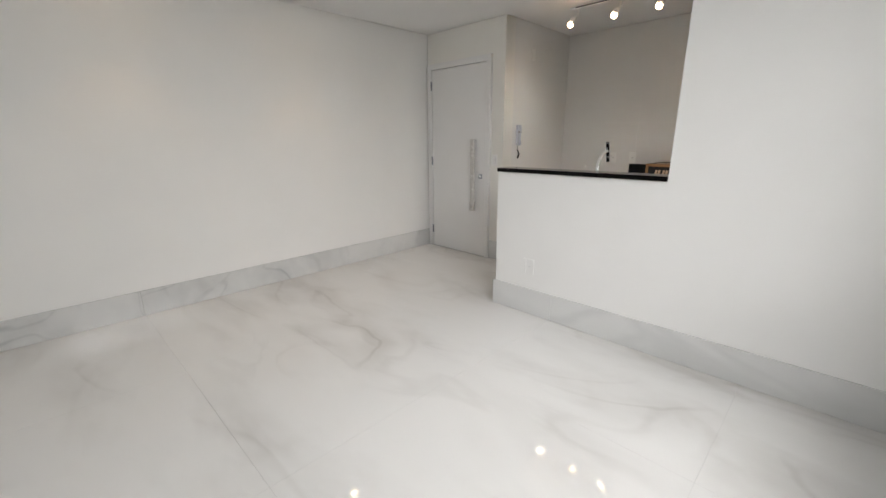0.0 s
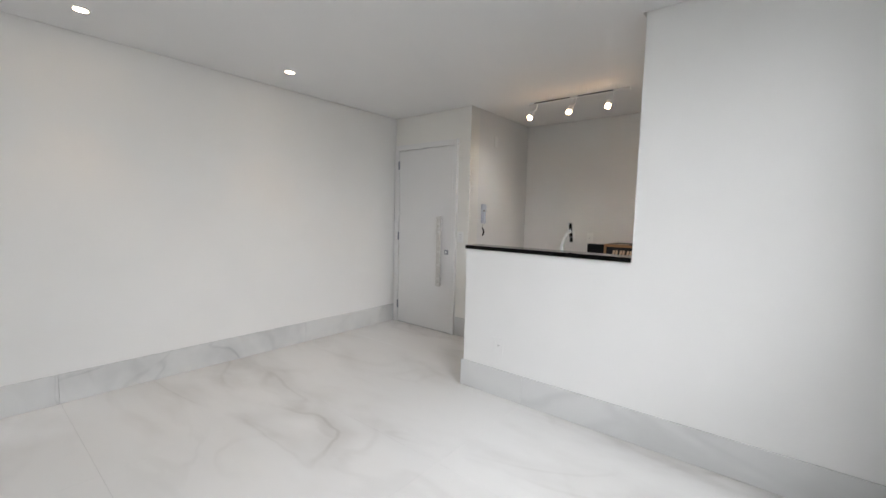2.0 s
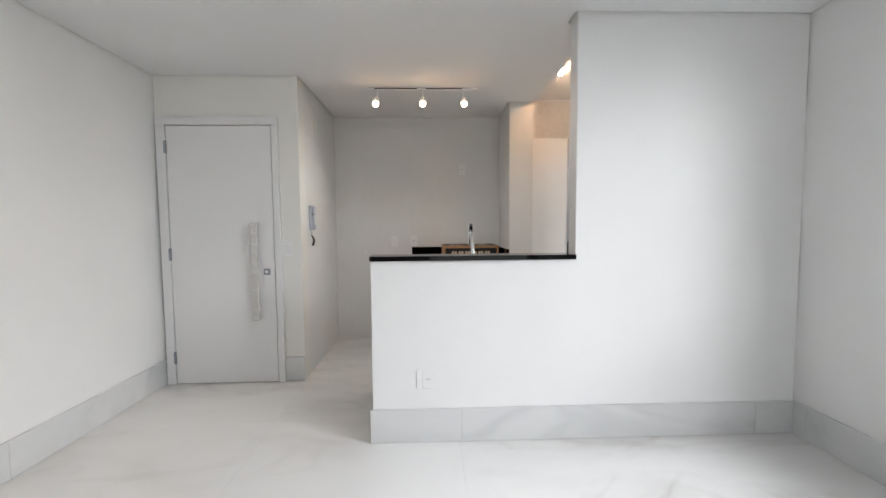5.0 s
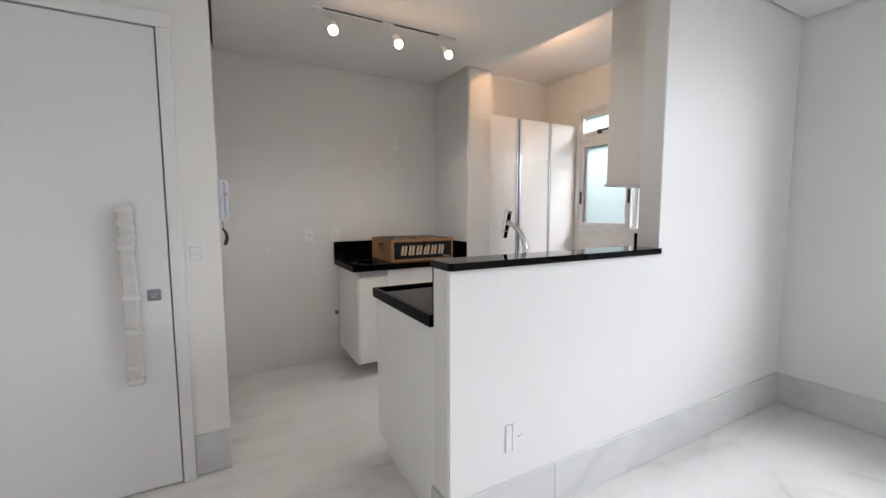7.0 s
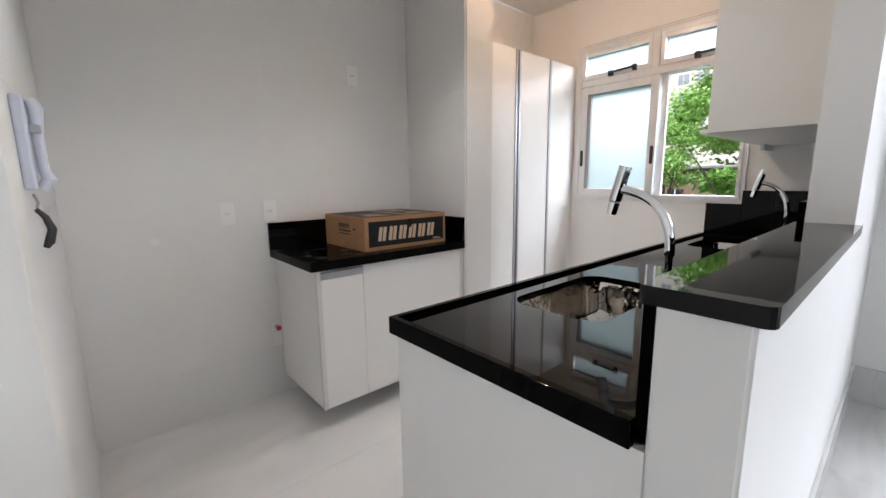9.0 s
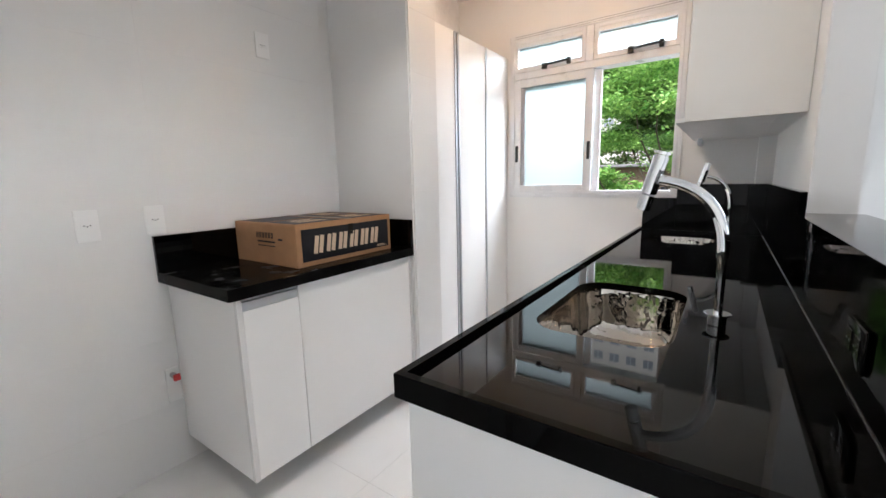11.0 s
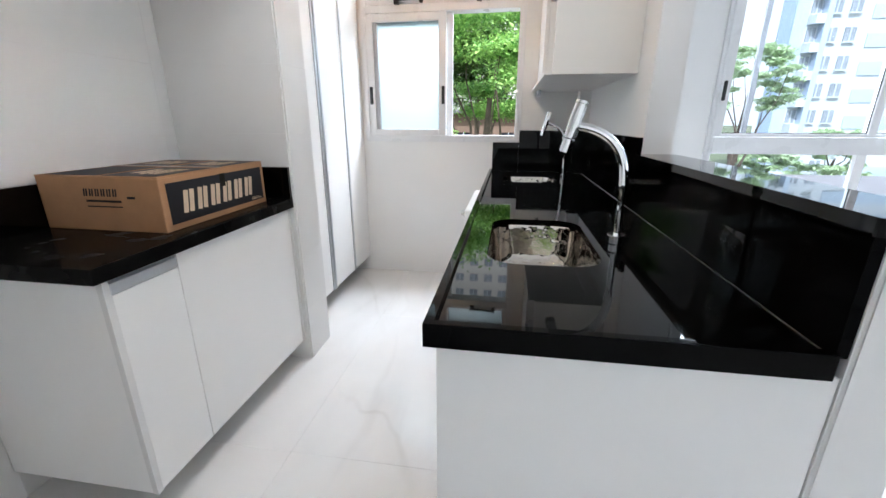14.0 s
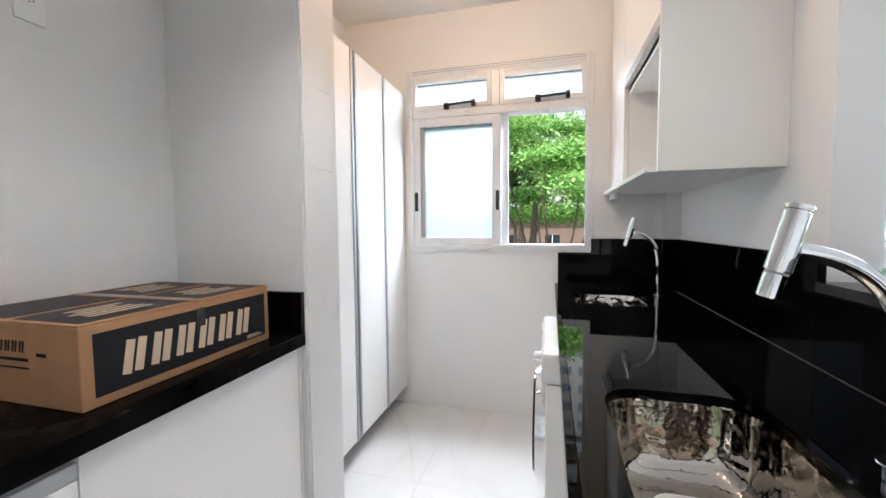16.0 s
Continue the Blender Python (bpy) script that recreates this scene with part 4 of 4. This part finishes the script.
for k in range(3):
    add_box(bm, BX1 - 0.105, BX1 - 0.035 - 0.008 * k, BY0 - 0.0016, BY0 - 0.0011, BZ0 + 0.028 + k * 0.004, BZ0 + 0.030 + k * 0.004)
part("small_bars", bm, CARDLIGHT, bx)
bm = strokes([(c, s) for c, s in MARKS], 0, 0, 0.135, 0.022, 0, 0.0055)
bm.transform(Matrix.Translation((BX0 - 0.0012, 5.24, 1.013)) @ pose(0, 0, 0, 0, 0, -90))
part("side_mark", bm, CARDINK, bx, "small black plain mark")
bm = bmesh.new()
add_box(bm, BX0 - 0.0014, BX0 - 0.0008, 5.10, 5.235, 0.992, 0.999)
add_box(bm, BX0 - 0.0014, BX0 - 0.0008, 5.10, 5.235, 0.975, 0.979)
add_box(bm, BX0 - 0.0014, BX0 - 0.0008, 5.045, 5.075, 1.005, 1.013)
part("side_bars", bm, CARDINK, bx)

# ---- outside ----
GZ = -6.5
GRASS = mat("ground_cover", (0.10, 0.12, 0.06), 0.9, var=0.3, scale=0.4)
LEAF = leafy("leaf_bright", (0.09, 0.26, 0.045), (0.46, 0.68, 0.20))
# haze before the farther trees is mixed into these paler greens
LEAF3 = leafy("leaf_hazed", (0.40, 0.53, 0.30), (0.56, 0.68, 0.44))
# dark greens stand for shade seen through gaps in the bright foliage
LEAF2 = leafy("leaf_shade", (0.05, 0.12, 0.03), (0.12, 0.20, 0.05))
BARK = mat("bark", (0.10, 0.075, 0.055), 0.9, var=0.25, scale=10, bump=0.8, bump_scale=30)
# tower colours include distance haze: bluish, lifted glass, low contrast
TWHITE = mat("tower_render_hazed", (0.54, 0.58, 0.63), 0.6, var=0.04, scale=0.5)
TBLUE = mat("tower_blue_hazed", (0.24, 0.31, 0.42), 0.5, var=0.05, scale=0.5)
TPALE = mat("tower_pale_blue_hazed", (0.42, 0.50, 0.61), 0.5, var=0.04, scale=0.5)
TGLASS = mat("tower_glass_hazed", (0.27, 0.30, 0.34), 0.25, var=0.2, scale=0.7)
PEACH = mat("peach_render", (0.19, 0.125, 0.09), 0.8, var=0.08, scale=1.0)
PALEWALL = mat("pale_tower_render", (0.62, 0.60, 0.56), 0.7, var=0.04, scale=0.5)
ROOFT = mat("clay_roof", (0.40, 0.16, 0.08), 0.8, var=0.2, scale=3)
ROOFW = mat("pale_roof", (0.24, 0.25, 0.26), 0.7, var=0.1, scale=1)
ROOFD = mat("dark_roof", (0.20, 0.19, 0.20), 0.8, var=0.15, scale=2)

structure("ground", box(-400, 900, -700, 700, GZ - 0.5, GZ), GRASS, "grassy ground far below the windows")


def tree(x, y, height, crown_r, n_clumps, leaves, leaf_size, material, seed, label, squash=0.8, low=0.35):
    rng = random.Random(seed)
    root = thing("tree", (x, y, GZ), label, "tree")
    top = GZ + height
    trunk = [(x, y, GZ), (x + 0.15, y - 0.1, GZ + height * 0.25), (x + 0.1, y + 0.2, GZ + height * 0.5), (x, y, top - crown_r * 0.8)]
    part("trunk", tube(trunk, [0.26, 0.2, 0.15, 0.07], 10), BARK, root, smooth=True)
    clumps = []
    for k in range(n_clumps):
        a, u = rng.uniform(0, 2 * math.pi), rng.uniform(-low * 2, 1)
        r = crown_r * rng.uniform(0.45, 1.0) * math.sqrt(max(0.1, 1 - u * u * 0.8))
        c = Vector((x + r * math.cos(a), y + r * math.sin(a), top - crown_r * squash + u * crown_r * squash))
        clumps.append((c, crown_r * rng.uniform(0.16, 0.32)))
        if k % 6 == 0:
            s = Vector((x, y, GZ + height * rng.uniform(0.35, 0.6)))
            bend = [s.lerp(c, u) + Vector((rng.uniform(-0.18, 0.18), rng.uniform(-0.18, 0.18), -0.5 * u * (1 - u) * 2 + rng.uniform(-0.1, 0.1))) for u in (0.25, 0.5, 0.75)]
            part("limb", tube([s] + bend + [c], [0.07, 0.05, 0.035, 0.022, 0.010], 6), BARK, root, smooth=True)
    verts, faces = [], []
    for k in range(leaves):
        c, r = clumps[k % n_clumps]
        p = c + Vector((rng.gauss(0, 1), rng.gauss(0, 1), rng.gauss(0, 0.30))) * r * 0.46
        q = Euler((rng.uniform(-0.8, 0.8), rng.uniform(-0.8, 0.8), rng.uniform(0, 6.3))).to_matrix()
        s = leaf_size * rng.uniform(0.6, 1.3)
        i = len(verts)
        for dx, dy, dz in ((-1, 0, 0), (-0.2, 0.42, 0.08), (0.5, 0.34, 0.06), (1, 0, 0), (0.5, -0.34, 0.06), (-0.2, -0.42, 0.08)):
            verts.append(p + q @ Vector((dx * s, dy * s, dz * s)))
        faces.append(tuple(range(i, i + 6)))
    me = bpy.data.meshes.new("crown")
    me.from_pydata([tuple(v) for v in verts], [], faces)
    me.materials.append(material)
    crown = new("crown", me)
    crown.parent, crown.matrix_parent_inverse = root, root.matrix_basis.inverted()
    return root


tree(9.5, 4.4, 10.9, 3.2, 46, 80000, 0.055, LEAF, 1, "bright green leafy tree close outside the kitchen window", 0.72, 0.12)
tree(15.0, 9.4, 10.2, 3.4, 40, 16000, 0.11, LEAF, 2, "green broadleaf tree beyond the kitchen window")
# added tree, coloured dark so the bright crown's gaps read as shade
tree(17.0, 5.2, 11.2, 2.6, 40, 14000, 0.12, LEAF2, 7, "added dark green tree that fills the bright crown's gaps as shade", 0.7, 0.02)
tree(22.0, -8.1, 11.2, 1.9, 36, 9000, 0.10, LEAF3, 3, "tree in haze-paled green before the tall white tower", 0.9)
tree(32.0, -19.6, 7.2, 2.5, 40, 9000, 0.16, LEAF3, 5, "low tree in haze-paled green at the foot of the tower")
tree(27.0, -12.6, 6.6, 1.9, 30, 7000, 0.13, LEAF3, 8, "low tree in haze-paled green behind the low building")
tree(44.0, 9.0, 16.0, 7.0, 60, 12000, 0.26, LEAF2, 6, "dark green tree behind the peach house, filling foliage gaps as shade")

tower = thing("apartment_tower", (50, -38, GZ), "tall white apartment tower with blue bands behind the trees", "building")
TH, STOREY = 48.0, 2.41
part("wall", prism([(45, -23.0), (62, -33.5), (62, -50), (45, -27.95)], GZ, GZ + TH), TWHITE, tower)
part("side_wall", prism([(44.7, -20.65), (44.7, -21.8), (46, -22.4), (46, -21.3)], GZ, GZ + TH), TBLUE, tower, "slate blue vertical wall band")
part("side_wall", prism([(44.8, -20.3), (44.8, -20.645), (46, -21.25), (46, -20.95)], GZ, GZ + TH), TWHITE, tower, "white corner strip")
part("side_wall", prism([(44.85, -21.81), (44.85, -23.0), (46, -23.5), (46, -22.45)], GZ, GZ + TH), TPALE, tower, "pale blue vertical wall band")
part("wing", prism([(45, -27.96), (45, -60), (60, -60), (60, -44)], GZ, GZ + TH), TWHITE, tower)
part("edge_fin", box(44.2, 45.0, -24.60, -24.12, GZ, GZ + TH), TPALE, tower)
for f in range(1, 19):
    z = 13.76 - 0.58 + STOREY * (f - 9)
    for y0, y1 in ((-23.95, -23.2), (-25.70, -24.80), (-27.30, -26.38)):
        w = part("window", box(44.90, 45.02, y0, y1, z, z + 1.18), TGLASS, tower)
        part("window_frame", box(44.86, 44.898, (y0 + y1) / 2 - 0.04, (y0 + y1) / 2 + 0.04, z, z + 1.18), TWHITE, w)
        part("window_sill", box(44.80, 44.898, y0 - 0.08, y1 + 0.08, z - 0.12, z - 0.01), TWHITE, w)
    part("balcony", prism([(44.99, -23.1), (44.2, -23.35), (44.2, -24.1), (44.99, -24.1)], z - 0.95, z - 0.15), TWHITE, tower)
    part("band", box(44.93, 44.995, -60, -28.3, z - 0.55, z + 0.65), TPALE, tower, "pale blue glazed band")

house = thing("peach_house", (30, 6, GZ), "low peach rendered house with dark windows and clay tile roof", "building")
part("wall", box(28, 38, -2, 16, GZ, GZ + 8.3), PEACH, house)
part("roof", box(27.4, 38.5, -2.6, 16.6, GZ + 8.3, GZ + 8.5, 0.05, 1), ROOFD, house)
for y in (0.2, 3.4, 6.6, 9.8, 13.0):
    w = part("window", box(27.95, 28.02, y, y + 1.0, GZ + 5.6, GZ + 7.0), DARKGLASS, house)
    part("window_frame", box(27.92, 27.948, y + 0.47, y + 0.53, GZ + 5.6, GZ + 7.0), TWHITE, w)
pale = thing("pale_apartment_block", (66, 10, GZ), "pale rendered apartment block with rows of small windows behind the tree", "building")
part("wall", box(62, 74, -3, 36, GZ, GZ + 40), PALEWALL, pale)
part("roof", box(61.7, 74.3, -3.3, 36.3, GZ + 40, GZ + 40.6, 0.05, 1), ROOFD, pale)
for f in range(5, 14):
    for k in range(15):
        y, z = -1.6 + 2.4 * k, GZ + 2.8 * f
        w = part("window", box(61.96, 62.02, y, y + 1.35, z + 0.9, z + 2.2), TGLASS, pale)
        part("window_frame", box(61.93, 61.958, y + 0.64, y + 0.71, z + 0.9, z + 2.2), TWHITE, w)
annex = thing("low_building", (16, -9, GZ), "low building with pale roof edge below the living room", "building")
part("wall", box(11, 24, -17, -4.5, GZ, -1.95), PEACH, annex)
part("roof", box(10.8, 24.2, -17.2, -4.3, -1.95, -1.65, 0.03, 1), ROOFD, annex, "dark roof")
bm = box(10.8, 11.0, -17.2, -4.3, -1.649, -1.45)
add_box(bm, 11.0, 24.2, -4.5, -4.3, -1.649, -1.45)
add_box(bm, 16.0, 16.2, -17.2, -4.5, -1.649, -1.45)
part("parapet", bm, ROOFW, annex, "pale parapet")
block = thing("far_house", (47, 23, GZ), "distant pale houses with clay roofs beyond the trees", "building")
part("wall", box(42, 52, 12, 34, GZ, GZ + 6.4), TWHITE, block)
part("roof", box(41.5, 52.5, 11.5, 34.5, GZ + 6.4, GZ + 7.6, 0.1, 1), ROOFT, block)

# ---- floor tiles and wall tiles ----
floor = bpy.data.objects["floor"]
TILE = 1.2


def piece(name, cache, size, place, turn, material, parent):
    key = tuple(round(s, 4) for s in size)
    if key not in cache:
        me = bpy.data.meshes.new(name)
        b = box(-size[0] / 2, size[0] / 2, -size[1] / 2, size[1] / 2, -size[2] / 2, size[2] / 2, 0.0003, 1)
        b.to_mesh(me), b.free()
        me.materials.append(material)
        cache[key] = me
    ob = new(name, cache[key])
    ob.parent = parent
    ob.matrix_parent_inverse = parent.matrix_basis.inverted()
    ob.matrix_basis = turn if turn is not None else Matrix.Translation(place)
    return ob


cache = {}
xs = [-3.19 + TILE * k for k in range(4)]
xs = [XL - 0.02] + [x for x in xs if x > XL] + [XR]
ys = [YS - 0.02] + [y for y in (-2.563, -1.363, -0.163, 1.037, 2.237, 3.437, 4.637) if y > YS] + [Y_BACK]
for x0, x1 in zip(xs, xs[1:]):
    for y0, y1 in zip(ys, ys[1:]):
        piece("floor_tile", cache, (x1 - x0 - 0.0007, y1 - y0 - 0.0007, 0.002), ((x0 + x1) / 2, (y0 + y1) / 2, -0.001), None, FLOOR, floor)

cache = {}
zs = [0.0, 0.295, 0.595, 0.895, 1.195, 1.495, 1.795, 2.095, 2.395, 2.53]
J = 0.00025


def tile_run(parent, a0, a1, fixed, along_x, joints):
    cuts = [a0] + [j for j in joints if a0 + 0.02 < j < a1 - 0.02] + [a1]
    for p0, p1 in zip(cuts, cuts[1:]):
        for z0, z1 in zip(zs, zs[1:]):
            c, w = (p0 + p1) / 2, p1 - p0 - J
            size, place = ((w, 0.008, z1 - z0 - J), (c, fixed + 0.004, (z0 + z1) / 2)) if along_x else ((0.008, w, z1 - z0 - J), (fixed, c, (z0 + z1) / 2))
            piece("wall_tile", cache, size, place, None, WALLTILE, parent)


tile_run(kwall, X_TILE, X_COL, Y_BACK, True, (-1.12, -0.22))
tile_run(bpy.data.objects["wall_kitchen_west"], Y_DOOR + 0.002, Y_BACK, X_TILE - 0.004, False, (4.55,))
tile_run(column, X_COL + 0.008, X_COL2, 4.86, True, ())
tile_run(column, 4.868, Y_BACK, X_COL + 0.004, False, ())
